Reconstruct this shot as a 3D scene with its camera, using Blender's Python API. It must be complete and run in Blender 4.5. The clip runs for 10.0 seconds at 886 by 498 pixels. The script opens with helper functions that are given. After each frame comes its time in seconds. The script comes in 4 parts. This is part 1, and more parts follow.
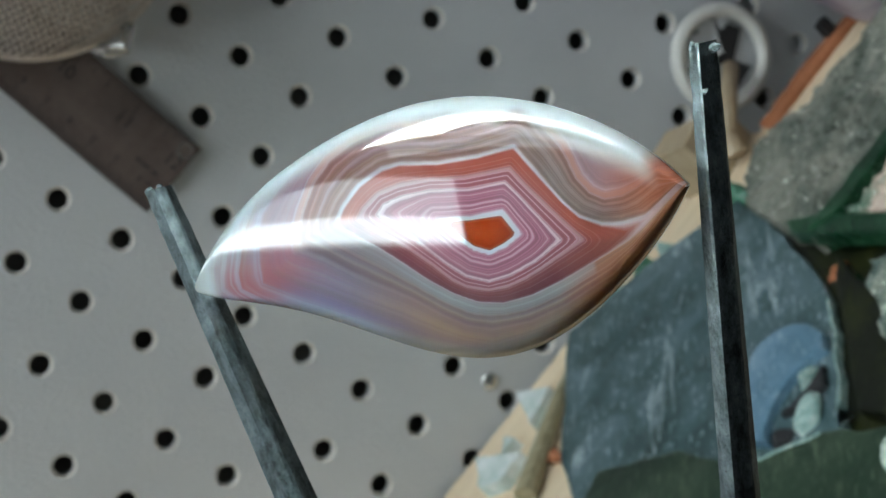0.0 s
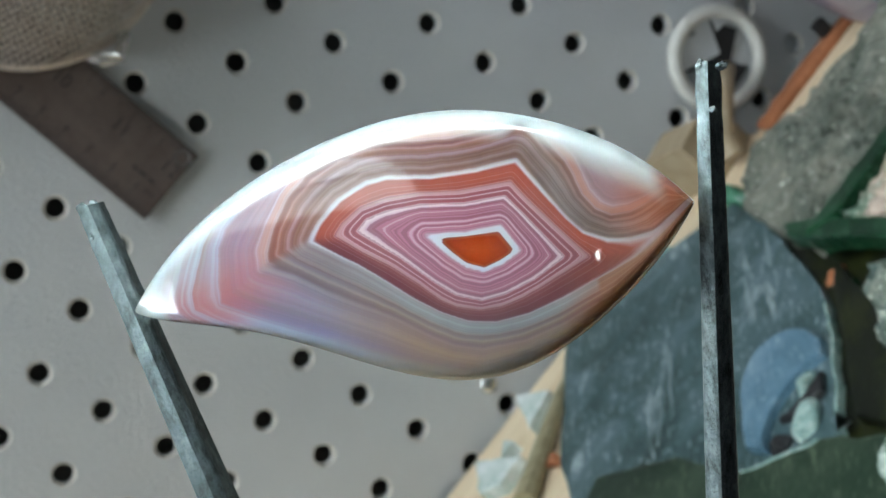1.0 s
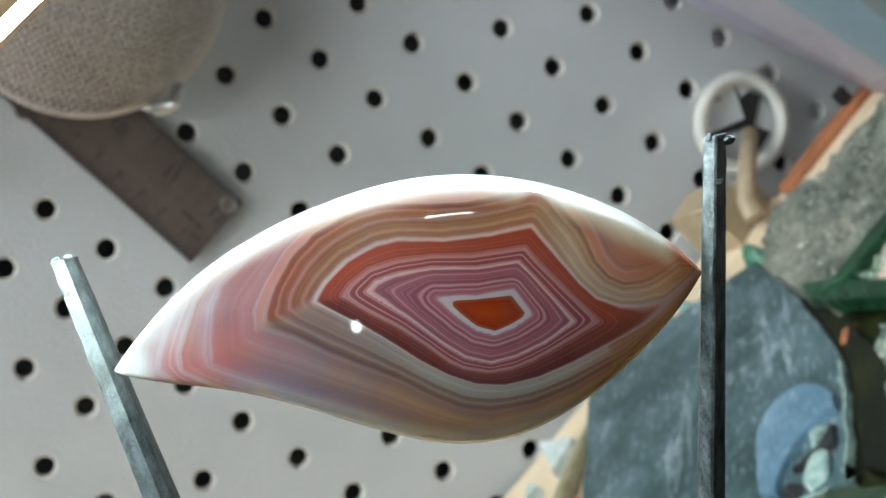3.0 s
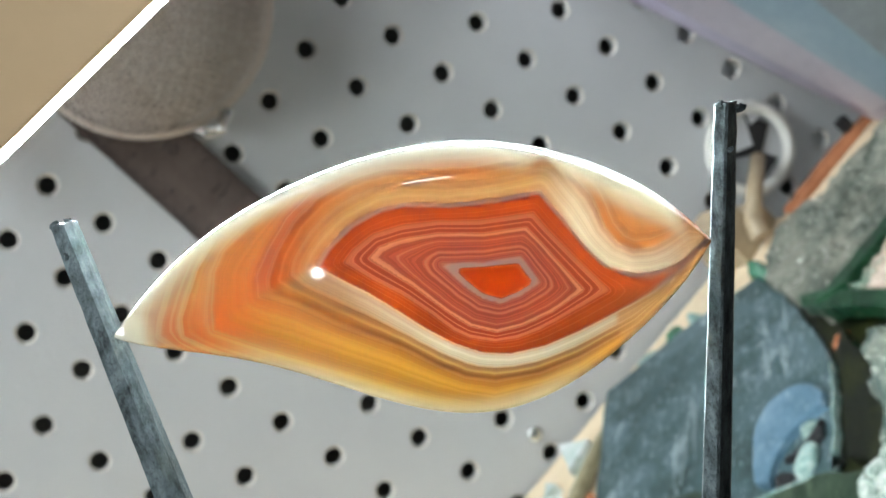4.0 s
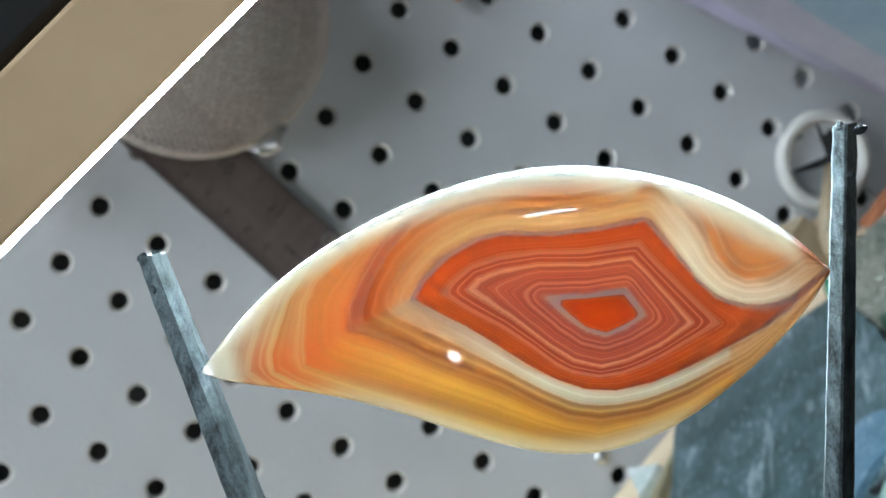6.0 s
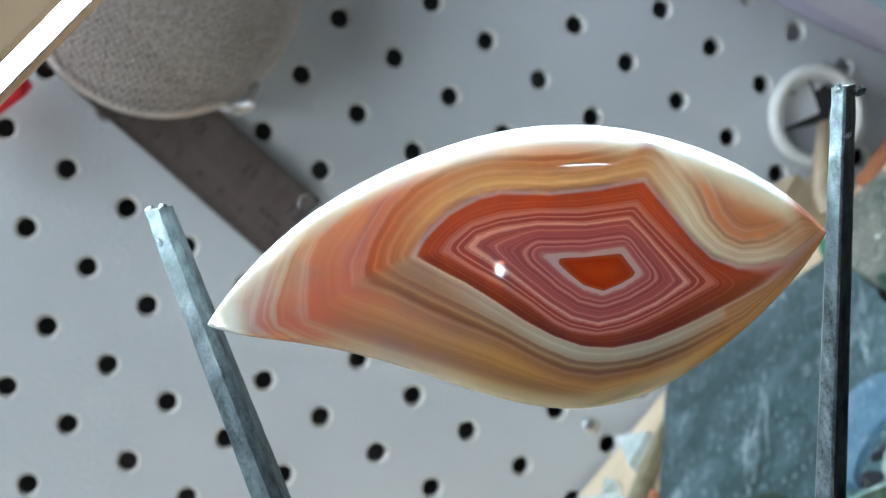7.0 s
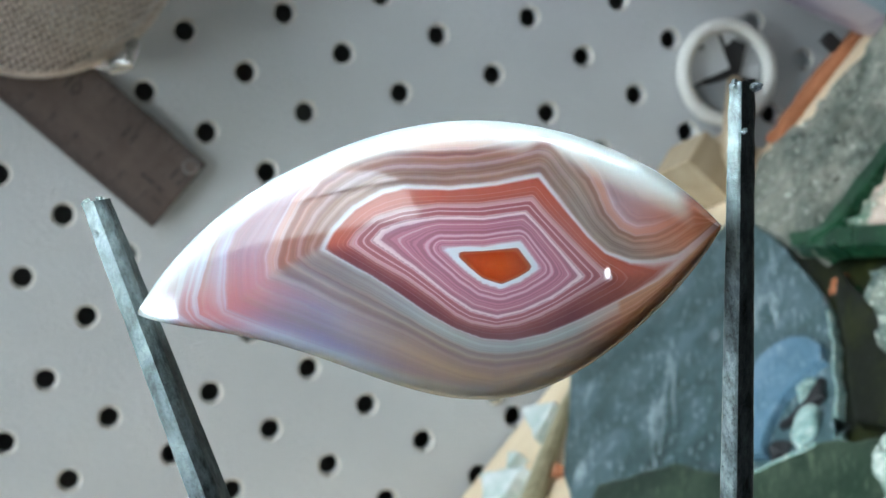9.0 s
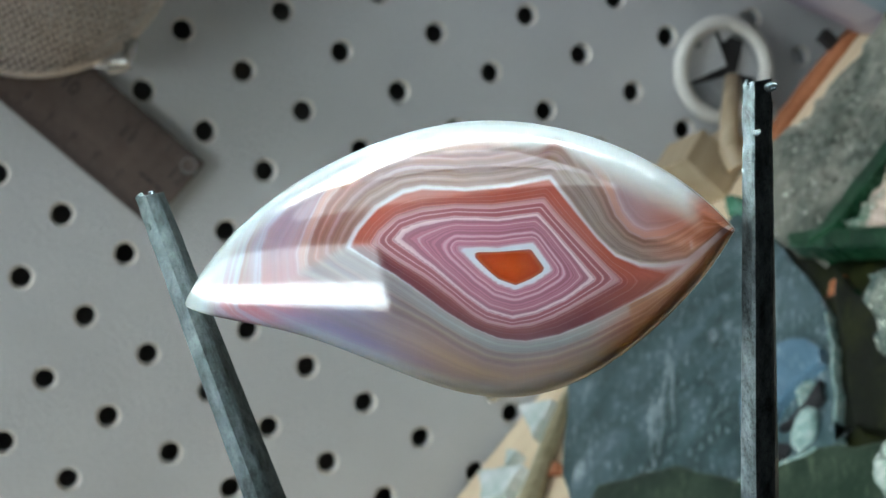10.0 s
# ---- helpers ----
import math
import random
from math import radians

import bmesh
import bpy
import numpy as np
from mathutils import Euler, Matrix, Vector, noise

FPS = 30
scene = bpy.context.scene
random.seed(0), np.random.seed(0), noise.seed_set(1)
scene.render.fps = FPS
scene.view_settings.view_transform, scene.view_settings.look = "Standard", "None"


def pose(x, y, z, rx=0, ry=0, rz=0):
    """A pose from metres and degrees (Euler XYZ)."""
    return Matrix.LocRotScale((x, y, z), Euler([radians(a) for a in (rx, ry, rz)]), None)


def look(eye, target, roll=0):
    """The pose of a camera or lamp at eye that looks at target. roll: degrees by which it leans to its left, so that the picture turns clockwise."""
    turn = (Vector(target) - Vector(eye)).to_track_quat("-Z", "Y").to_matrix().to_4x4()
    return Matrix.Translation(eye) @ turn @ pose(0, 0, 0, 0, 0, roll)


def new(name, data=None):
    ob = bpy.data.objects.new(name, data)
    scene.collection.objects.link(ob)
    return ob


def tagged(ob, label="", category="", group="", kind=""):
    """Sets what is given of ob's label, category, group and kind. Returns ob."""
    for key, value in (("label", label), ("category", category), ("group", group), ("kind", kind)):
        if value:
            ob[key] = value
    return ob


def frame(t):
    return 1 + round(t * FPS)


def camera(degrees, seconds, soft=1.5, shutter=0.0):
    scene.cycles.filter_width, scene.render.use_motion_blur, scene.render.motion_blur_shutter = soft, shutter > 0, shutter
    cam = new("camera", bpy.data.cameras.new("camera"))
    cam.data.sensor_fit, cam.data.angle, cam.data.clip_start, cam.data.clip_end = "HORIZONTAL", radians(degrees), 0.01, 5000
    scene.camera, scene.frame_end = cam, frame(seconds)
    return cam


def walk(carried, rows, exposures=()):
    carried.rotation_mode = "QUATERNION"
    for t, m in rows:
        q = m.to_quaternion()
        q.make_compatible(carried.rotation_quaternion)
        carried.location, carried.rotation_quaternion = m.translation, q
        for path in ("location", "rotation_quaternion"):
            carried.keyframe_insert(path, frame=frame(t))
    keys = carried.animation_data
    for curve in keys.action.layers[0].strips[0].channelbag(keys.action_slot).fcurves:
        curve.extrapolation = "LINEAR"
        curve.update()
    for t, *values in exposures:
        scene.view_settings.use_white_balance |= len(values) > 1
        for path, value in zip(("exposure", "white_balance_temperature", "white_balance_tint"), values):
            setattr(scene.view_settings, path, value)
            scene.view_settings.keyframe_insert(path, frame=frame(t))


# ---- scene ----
cam = camera(30.6, 10.0)
cam.data.dof.use_dof = True
cam.data.dof.focus_distance, cam.data.dof.aperture_fstop = 0.128, 104
CAMERA_ROWS = [
    (0, pose(-0.0931, -0.5647, 1.3530, 67.94, 46.16, -25.30)),
    (0.5, pose(-0.0925, -0.5645, 1.3546, 67.69, 46.28, -25.46)),
    (1, pose(-0.0889, -0.5648, 1.3552, 67.46, 46.65, -25.55)),
    (1.5, pose(-0.0889, -0.5647, 1.3548, 67.61, 46.74, -25.64)),
    (2, pose(-0.0879, -0.5636, 1.3589, 67.45, 46.47, -25.70)),
    (2.5, pose(-0.0911, -0.5740, 1.3572, 69.29, 45.90, -24.35)),
    (2.7, pose(-0.0933, -0.5809, 1.3622, 69.81, 45.53, -24.31)),
    (3.8, pose(-0.1036, -0.6218, 1.3665, 72.63, 45.15, -21.94)),
    (4, pose(-0.1071, -0.6338, 1.3668, 73.20, 45.42, -21.81)),
    (4.5, pose(-0.1011, -0.6110, 1.3697, 74.83, 46.00, -19.85)),
    (5, pose(-0.1027, -0.6156, 1.3692, 75.41, 46.40, -19.18)),
    (5.5, pose(-0.1005, -0.6156, 1.3692, 75.33, 46.42, -18.98)),
    (5.7, pose(-0.1005, -0.6156, 1.3692, 75.33, 46.40, -19.06)),
    (6.8, pose(-0.1029, -0.5996, 1.3674, 73.78, 46.56, -20.11)),
    (7, pose(-0.1005, -0.5928, 1.3619, 73.42, 46.69, -20.28)),
    (7.5, pose(-0.0929, -0.5738, 1.3514, 70.69, 46.17, -23.48)),
    (8, pose(-0.0955, -0.5747, 1.3484, 69.99, 46.31, -24.05)),
    (8.5, pose(-0.0945, -0.5736, 1.3437, 70.18, 46.63, -24.06)),
    (9, pose(-0.0908, -0.5680, 1.3453, 69.71, 46.57, -24.05)),
    (9.5, pose(-0.0900, -0.5689, 1.3463, 69.39, 46.55, -24.16)),
    (10, pose(-0.0884, -0.5679, 1.3515, 68.69, 46.49, -24.58)),
]

walk(cam, CAMERA_ROWS, [
    (0, -0.35, 5900, 3), (0.5, -0.28, 5900, 3), (1, -0.12, 5900, 3), (1.5, 0.04, 5900, 3), (2, 0.13, 5950, 4), (2.5, 0.27, 6000, 4), (3.8, 0.56, 6100, 6),
    (4.2, 0.46, 5950, 5), (4.5, 0.24, 5750, 5), (5.7, 0.22, 5700, 5), (6.8, 0.36, 5450, 5), (7, 0.42, 5450, 5), (7.5, 0.50, 5550, 4), (8, 0.48, 5600, 4), (8.5, 0.48, 5700, 4), (9, 0.38, 5700, 3), (9.5, 0.08, 5800, 3), (10, -0.10, 5900, 3)])

# the way of the agate and of the tweezers that hold it
STONE_ROWS = [
    (0, pose(-0.07207, -0.43050, 1.31804, 61.48, 21.30, -51.37)),
    (0.5, pose(-0.07338, -0.43247, 1.31965, 63.82, 24.81, -44.68)),
    (1, pose(-0.07158, -0.43456, 1.32144, 65.12, 28.47, -40.50)),
    (1.5, pose(-0.06939, -0.43339, 1.31946, 67.50, 31.61, -35.30)),
    (2, pose(-0.06957, -0.43311, 1.32316, 69.44, 33.55, -30.32)),
    (2.5, pose(-0.07280, -0.44864, 1.32391, 71.62, 33.86, -30.66)),
    (2.7, pose(-0.07622, -0.45300, 1.32662, 71.34, 33.23, -30.26)),
    (3.8, pose(-0.08733, -0.49264, 1.33942, 74.15, 33.91, -28.13)),
    (4, pose(-0.08941, -0.50427, 1.33969, 74.67, 33.94, -28.34)),
    (4.5, pose(-0.08495, -0.48828, 1.34108, 72.46, 33.72, -28.28)),
    (5, pose(-0.08563, -0.49137, 1.34026, 72.64, 33.85, -28.88)),
    (5.5, pose(-0.08343, -0.49182, 1.34042, 72.80, 34.04, -28.61)),
    (5.7, pose(-0.08378, -0.49333, 1.33990, 72.02, 33.80, -29.09)),
    (6.8, pose(-0.08307, -0.47599, 1.33515, 70.77, 33.34, -32.23)),
    (7, pose(-0.08127, -0.46911, 1.33153, 71.27, 33.85, -32.61)),
    (7.5, pose(-0.07594, -0.45329, 1.32292, 69.46, 33.32, -35.19)),
    (8, pose(-0.07768, -0.45192, 1.32029, 68.94, 32.83, -36.48)),
    (8.5, pose(-0.07677, -0.44912, 1.31501, 68.53, 33.16, -36.29)),
    (9, pose(-0.07341, -0.44159, 1.31438, 65.05, 30.85, -41.00)),
    (9.5, pose(-0.07022, -0.44189, 1.31308, 62.15, 27.62, -48.43)),
    (10, pose(-0.06992, -0.44109, 1.31729, 61.08, 26.40, -49.70)),
]

# ---------------------------------------------------------------- world, sun, lights
MM = 0.001
world = bpy.data.worlds.new("world")
scene.world = world
world.use_nodes = True
_wn = world.node_tree.nodes
_sky = _wn.new("ShaderNodeTexSky")
_sky.sky_type, _sky.sun_disc = "NISHITA", False
_sky.sun_elevation, _sky.sun_rotation = radians(42), radians(250)
world.node_tree.links.new(_sky.outputs[0], _wn["Background"].inputs[0])
_wn["Background"].inputs[1].default_value = 0.12
scene.view_settings.exposure = 0.0


def lamp(name, m, energy, colour, size, size_y):
    data = bpy.data.lights.new(name, "AREA")
    data.energy, data.color = energy, colour
    data.shape, data.size, data.size_y = "RECTANGLE", size, size_y
    ob = new(name, data)
    ob.matrix_world = m
    return ob


# the ceiling tube's glow
lamp("ceiling_light", look((-0.30, -0.42, 2.42), (-0.08, -0.15, 1.25)), 8.0, (0.97, 0.985, 1.0), 0.9, 0.25)

# ---------------------------------------------------------------- materials


class Mat:
    """A node material, with short ways to add nodes."""

    def __init__(self, name):
        self.m = bpy.data.materials.new(name)
        self.m.use_nodes = True
        self.t = self.m.node_tree
        self.bsdf = self.t.nodes["Principled BSDF"]
        self.out = self.t.nodes["Material Output"]

    def add(self, kind, **props):
        n = self.t.nodes.new(kind)
        for k, v in props.items():
            setattr(n, k, v)
        return n

    def link(self, a, b):
        self.t.links.new(a, b)

    def coords(self):
        return self.add("ShaderNodeTexCoord").outputs["Object"]

    def noise(self, scale, detail=4, rough=0.55, vec=None, distort=0.0):
        n = self.add("ShaderNodeTexNoise")
        n.inputs["Scale"].default_value = scale
        n.inputs["Detail"].default_value = detail
        n.inputs["Roughness"].default_value = rough
        n.inputs["Distortion"].default_value = distort
        self.link(vec or self.coords(), n.inputs["Vector"])
        return n.outputs["Fac"]

    def ramp(self, fac, stops, interp="LINEAR"):
        n = self.add("ShaderNodeValToRGB")
        r = n.color_ramp
        r.interpolation = interp
        while len(r.elements) < len(stops):
            r.elements.new(1.0)
        for e, (p, c) in zip(r.elements, stops):
            e.position = p
            e.color = (*c, 1) if len(c) == 3 else c
        self.link(fac, n.inputs[0])
        return n.outputs[0]

    def mix(self, fac, a, b, mode="MIX"):
        n = self.add("ShaderNodeMix", data_type="RGBA", blend_type=mode)
        for sock, v in ((n.inputs[0], fac), (n.inputs[6], a), (n.inputs[7], b)):
            if hasattr(v, "is_output"):
                self.link(v, sock)
            else:
                sock.default_value = v if not isinstance(v, tuple) else (*v, 1)
        return n.outputs[2]

    def math(self, op, a, b=0.0):
        n = self.add("ShaderNodeMath", operation=op)
        for sock, v in ((n.inputs[0], a), (n.inputs[1], b)):
            if hasattr(v, "is_output"):
                self.link(v, sock)
            else:
                sock.default_value = v
        return n.outputs[0]

    def bump(self, height, strength, dist):
        n = self.add("ShaderNodeBump")
        n.inputs["Strength"].default_value = strength
        n.inputs["Distance"].default_value = dist
        self.link(height, n.inputs["Height"])
        return n.outputs[0]

    def set(self, base=None, rough=None, metal=None, normal=None, **more):
        for key, v in (("Base Color", base), ("Roughness", rough), ("Metallic", metal), ("Normal", normal), *more.items()):
            if v is None:
                continue
            sock = self.bsdf.inputs[key.replace("_", " ")]
            if hasattr(v, "is_output"):
                self.link(v, sock)
            else:
                sock.default_value = (*v, 1) if isinstance(v, tuple) else v
        return self.m


def plain(name, a, b, scale=200.0, rough=0.5, metal=0.0, bump=0.0, bscale=900.0, **more):
    """Two colours mingled by noise at two scales, with fine relief."""
    m = Mat(name)
    n1, n2 = m.noise(scale, 5), m.noise(scale * 6, 3)
    f = m.math("ADD", m.math("MULTIPLY", n1, 0.7), m.math("MULTIPLY", n2, 0.3))
    col = m.ramp(f, [(0.35, a), (0.65, b)])
    nrm = m.bump(m.noise(bscale, 4), bump, 0.0006) if bump else None
    rr = m.math("ADD", m.math("MULTIPLY", n1, 0.2), rough - 0.1)
    return m.set(col, rr, metal, nrm, **more)


def pegboard_material():
    m = Mat("pegboard_paint")
    big, fine = m.noise(14, 4), m.noise(1500, 2)
    col = m.ramp(big, [(0.3, (0.50, 0.50, 0.505)), (0.7, (0.56, 0.56, 0.56))])
    col = m.mix(m.ramp(m.noise(420, 3), [(0.62, (0, 0, 0)), (0.75, (0.35, 0.35, 0.35))]), col, (0.62, 0.62, 0.62))
    peel = m.math("ADD", m.noise(850, 2, 0.5), m.math("MULTIPLY", fine, 0.25))
    return m.set(col, 0.36, 0.0, m.bump(peel, 0.9, 0.0009))


def stone_slab(name, dark, mid, light, scratch=(0.45, 0.52, 0.55), rough=0.28):
    """Sawn nephrite: cloudy dark green with pale saw marks and chips."""
    m = Mat(name)
    c = m.coords()
    turn = m.add("ShaderNodeMapping")
    turn.inputs["Rotation"].default_value = (0, 0, radians(-54))
    m.link(c, turn.inputs["Vector"])
    st = m.add("ShaderNodeMapping")
    st.inputs["Scale"].default_value = (0.2, 1.0, 1.0)
    m.link(turn.outputs[0], st.inputs["Vector"])
    cloud = m.noise(45, 6, 0.6, c, 0.6)
    vein = m.noise(110, 7, 0.7, st.outputs[0], 0.8)
    col = m.ramp(cloud, [(0.32, dark), (0.5, mid), (0.7, light)])
    col = m.mix(m.ramp(vein, [(0.58, (0, 0, 0)), (0.72, (0.55, 0.55, 0.55))]), col, scratch)
    spots = m.noise(330, 4, 0.6, c)
    col = m.mix(m.ramp(spots, [(0.64, (0, 0, 0)), (0.76, (0.35, 0.35, 0.35))]), col, scratch)
    fine = m.noise(900, 3, 0.6, st.outputs[0])
    col = m.mix(m.ramp(fine, [(0.58, (0, 0, 0)), (0.70, (0.4, 0.4, 0.4))]), col, scratch)
    rr = m.math("ADD", m.math("MULTIPLY", vein, 0.35), rough - 0.12)
    return m.set(col, rr, 0.0, m.bump(m.noise(500, 5), 0.25, 0.0005), Specular_IOR_Level=0.3)


def rough_rock(name, stops, scale=60.0, rough=0.6, grains=0.6, veins=0.85, glint_flecks=0.63):
    m = Mat(name)
    c = m.coords()
    col = m.ramp(m.noise(scale, 8, 0.68, c, 0.8), stops)
    grain = m.noise(scale * 6, 4, 0.65, c)
    col = m.mix(m.ramp(grain, [(0.56, (0, 0, 0)), (0.70, (grains, grains, grains))]), col, (0.62, 0.62, 0.55))
    col = m.mix(m.ramp(m.noise(scale * 2.2, 4, 0.6, c, 1.5), [(0.60, (0, 0, 0)), (0.66, (veins, veins, veins))]), col, (0.010, 0.030, 0.014))
    # pale specks, with the glint of crystal grains painted in
    col = m.mix(m.ramp(m.noise(scale * 9, 2, 0.5, c), [(glint_flecks, (0, 0, 0)), (glint_flecks + 0.05, (0.95, 0.95, 0.95))]), col, (0.86, 0.86, 0.74))
    h = m.math("ADD", m.noise(scale * 4, 6), m.math("MULTIPLY", grain, 0.4))
    rr = m.math("SUBTRACT", rough + 0.2, m.math("MULTIPLY", grain, 0.6))
    return m.set(col, rr, 0.0, m.bump(h, 0.8, 0.0015))


def wood(name, a, b, scale=1.0, rough=0.5):
    m = Mat(name)
    st = m.add("ShaderNodeMapping")
    st.inputs["Scale"].default_value = (0.12, 1.0, 1.0)
    m.link(m.coords(), st.inputs["Vector"])
    g = m.noise(120 * scale, 6, 0.6, st.outputs[0], 0.4)
    col = m.ramp(g, [(0.3, a), (0.7, b)])
    return m.set(col, rough, 0.0, m.bump(g, 0.2, 0.0004))


def steel(name, dark, light, rough=0.35, scale=300.0, metal=0.9):
    """Worn steel with dull patches and pits."""
    m = Mat(name)
    st = m.add("ShaderNodeMapping")
    st.inputs["Scale"].default_value = (1.0, 0.45, 1.0)
    m.link(m.coords(), st.inputs["Vector"])
    patch = m.noise(scale, 8, 0.75, st.outputs[0])
    pits = m.noise(scale * 5, 4, 0.7)
    col = m.ramp(patch, [(0.35, dark), (0.68, light)])
    col = m.mix(m.ramp(pits, [(0.55, (0, 0, 0)), (0.68, (0.7, 0.7, 0.7))]), col, dark)
    rr = m.math("ADD", m.math("MULTIPLY", pits, 0.35), rough - 0.15)
    h = m.math("ADD", m.noise(scale * 2, 6, 0.7), m.math("MULTIPLY", pits, 0.5))
    return m.set(col, rr, metal, m.bump(h, 0.5, 0.00025))


def band(v):
    return (v + 1.0) / 10.0


def polished(m, col, tcol, thin, gloss=0.03):
    """Diffuse and translucent body under a clear polish."""
    dif, trn = m.add("ShaderNodeBsdfDiffuse"), m.add("ShaderNodeBsdfTranslucent")
    m.link(col, dif.inputs[0])
    m.link(tcol, trn.inputs[0])
    mx, top = m.add("ShaderNodeMixShader"), m.add("ShaderNodeMixShader")
    if hasattr(thin, "is_output"):
        m.link(thin, mx.inputs[0])
    else:
        mx.inputs[0].default_value = thin
    m.link(dif.outputs[0], mx.inputs[1])
    m.link(trn.outputs[0], mx.inputs[2])
    gl, fr = m.add("ShaderNodeBsdfGlossy"), m.add("ShaderNodeFresnel")
    gl.inputs["Roughness"].default_value = gloss
    fr.inputs[0].default_value = 1.54
    m.link(m.math("MINIMUM", fr.outputs[0], 0.25), top.inputs[0])
    m.link(mx.outputs[0], top.inputs[1])
    m.link(gl.outputs[0], top.inputs[2])
    m.link(top.outputs[0], m.out.inputs[0])
    return m.m


def agate_material():
    """Polished banded agate: colours follow the growth coordinate "band", and light passes through."""
    m = Mat("polished_agate")

    def att(key):
        return m.add("ShaderNodeAttribute", attribute_name=key).outputs["Fac"]

    def fade(value, *stops):
        return m.ramp(value, [(p, (f, f, f)) for p, f in stops])

    def times(*fs):
        out = fs[0]
        for f in fs[1:]:
            out = m.math("MULTIPLY", out, f)
        return out

    v0, low, spine, skin = att("band"), att("low"), att("spine"), att("skin")
    xyz = m.add("ShaderNodeSeparateXYZ")
    m.link(m.coords(), xyz.inputs[0])
    along = m.math("ADD", m.math("MULTIPLY", xyz.outputs[0], 20.0), 0.5)      # 0 at the long tip, 1 at the short one
    wob = times(m.math("SUBTRACT", m.noise(700, 4, 0.6), 0.5), 0.06)
    v = m.math("ADD", v0, wob)
    t = m.math("DIVIDE", m.math("ADD", v, 1.0), 10.0)
    inner = [(-0.9, (0.26, 0.040, 0.006)), (0.1, (0.22, 0.028, 0.004)), (0.3, (0.22, 0.050, 0.025)), (0.46, (0.20, 0.060, 0.045)), (0.56, (0.635, 0.614, 0.620)), (0.94, (0.650, 0.627, 0.642)),
             (1.1, (0.36, 0.155, 0.225)), (1.88, (0.34, 0.135, 0.190)), (1.95, (0.591, 0.491, 0.519)), (2.05, (0.578, 0.462, 0.491)), (2.14, (0.27, 0.085, 0.105)), (2.84, (0.30, 0.110, 0.125)),
             (2.93, (0.534, 0.375, 0.383)), (3.02, (0.45, 0.30, 0.33)), (3.12, (0.26, 0.064, 0.048)), (3.86, (0.27, 0.060, 0.040)), (3.965, (0.650, 0.614, 0.606)), (4.02, (0.635, 0.599, 0.591))]
    upper = [(4.09, (0.20, 0.125, 0.135)), (4.15, (0.085, 0.043, 0.048)), (4.23, (0.26, 0.170, 0.170)), (4.31, (0.080, 0.042, 0.046)), (4.43, (0.13, 0.070, 0.074)), (4.50, (0.31, 0.195, 0.190)),
             (4.57, (0.095, 0.046, 0.048)), (4.70, (0.20, 0.095, 0.090)), (4.81, (0.10, 0.042, 0.042)), (4.87, (0.56, 0.420, 0.400)), (4.93, (0.42, 0.220, 0.190)), (5.03, (0.40, 0.215, 0.190)),
             (5.08, (0.52, 0.420, 0.430)), (5.16, (0.24, 0.200, 0.260)), (5.93, (0.20, 0.150, 0.200)), (6.02, (0.40, 0.410, 0.460)), (6.6, (0.32, 0.320, 0.380)), (6.97, (0.24, 0.19, 0.21)), (7.05, (0.46, 0.470, 0.520)), (9.0, (0.5, 0.54, 0.58))]
    lower = [(3.08, (0.15, 0.036, 0.038)), (3.5, (0.085, 0.020, 0.028)), (3.88, (0.070, 0.016, 0.024)), (3.955, (0.60, 0.57, 0.56)), (4.03, (0.25, 0.245, 0.255)), (4.35, (0.18, 0.175, 0.190)), (4.50, (0.105, 0.075, 0.080)),
             (4.62, (0.24, 0.220, 0.230)), (4.84, (0.095, 0.060, 0.062)), (4.92, (0.22, 0.190, 0.200)), (5.3, (0.15, 0.150, 0.230)), (5.7, (0.14, 0.125, 0.165)), (6.05, (0.19, 0.200, 0.310)), (7.0, (0.20, 0.260, 0.390)), (9.0, (0.30, 0.36, 0.46))]
    col = m.ramp(t, [(band(p), c) for p, c in inner])
    col = m.mix(fade(t, (band(4.03), 0), (band(4.07), 1)), col, m.ramp(t, [(band(p), c) for p, c in upper]))
    under = times(low, fade(t, (band(3.0), 0), (band(3.1), 1)))
    col = m.mix(under, col, m.ramp(t, [(band(p), c) for p, c in lower]))
    t_inner = [(-1, (0.40, 0.060, 0.004)), (0.0, (0.30, 0.028, 0.001)), (0.25, (0.36, 0.085, 0.010)), (0.5, (0.30, 0.060, 0.012)), (0.62, (0.20, 0.085, 0.085)), (0.90, (0.20, 0.075, 0.066)),
               (1.05, (0.33, 0.075, 0.006)), (1.90, (0.32, 0.072, 0.005)), (1.98, (0.54, 0.190, 0.022)), (2.15, (0.32, 0.062, 0.003)), (2.90, (0.33, 0.062, 0.003)), (2.97, (0.56, 0.190, 0.020)), (3.12, (0.35, 0.066, 0.003)), (3.90, (0.32, 0.054, 0.003))]
    t_upper = [(4.0, (0.30, 0.070, 0.014)), (4.08, (0.44, 0.250, 0.095)), (4.35, (0.47, 0.280, 0.110)), (4.48, (0.26, 0.100, 0.016)), (4.60, (0.45, 0.240, 0.080)), (4.74, (0.28, 0.090, 0.010)), (4.86, (0.44, 0.180, 0.040)), (5.02, (0.36, 0.090, 0.006)),
               (5.4, (0.45, 0.170, 0.014)), (6.0, (0.46, 0.200, 0.020)), (6.5, (0.47, 0.260, 0.050)), (7.2, (0.50, 0.330, 0.090)), (9.0, (0.60, 0.50, 0.28))]
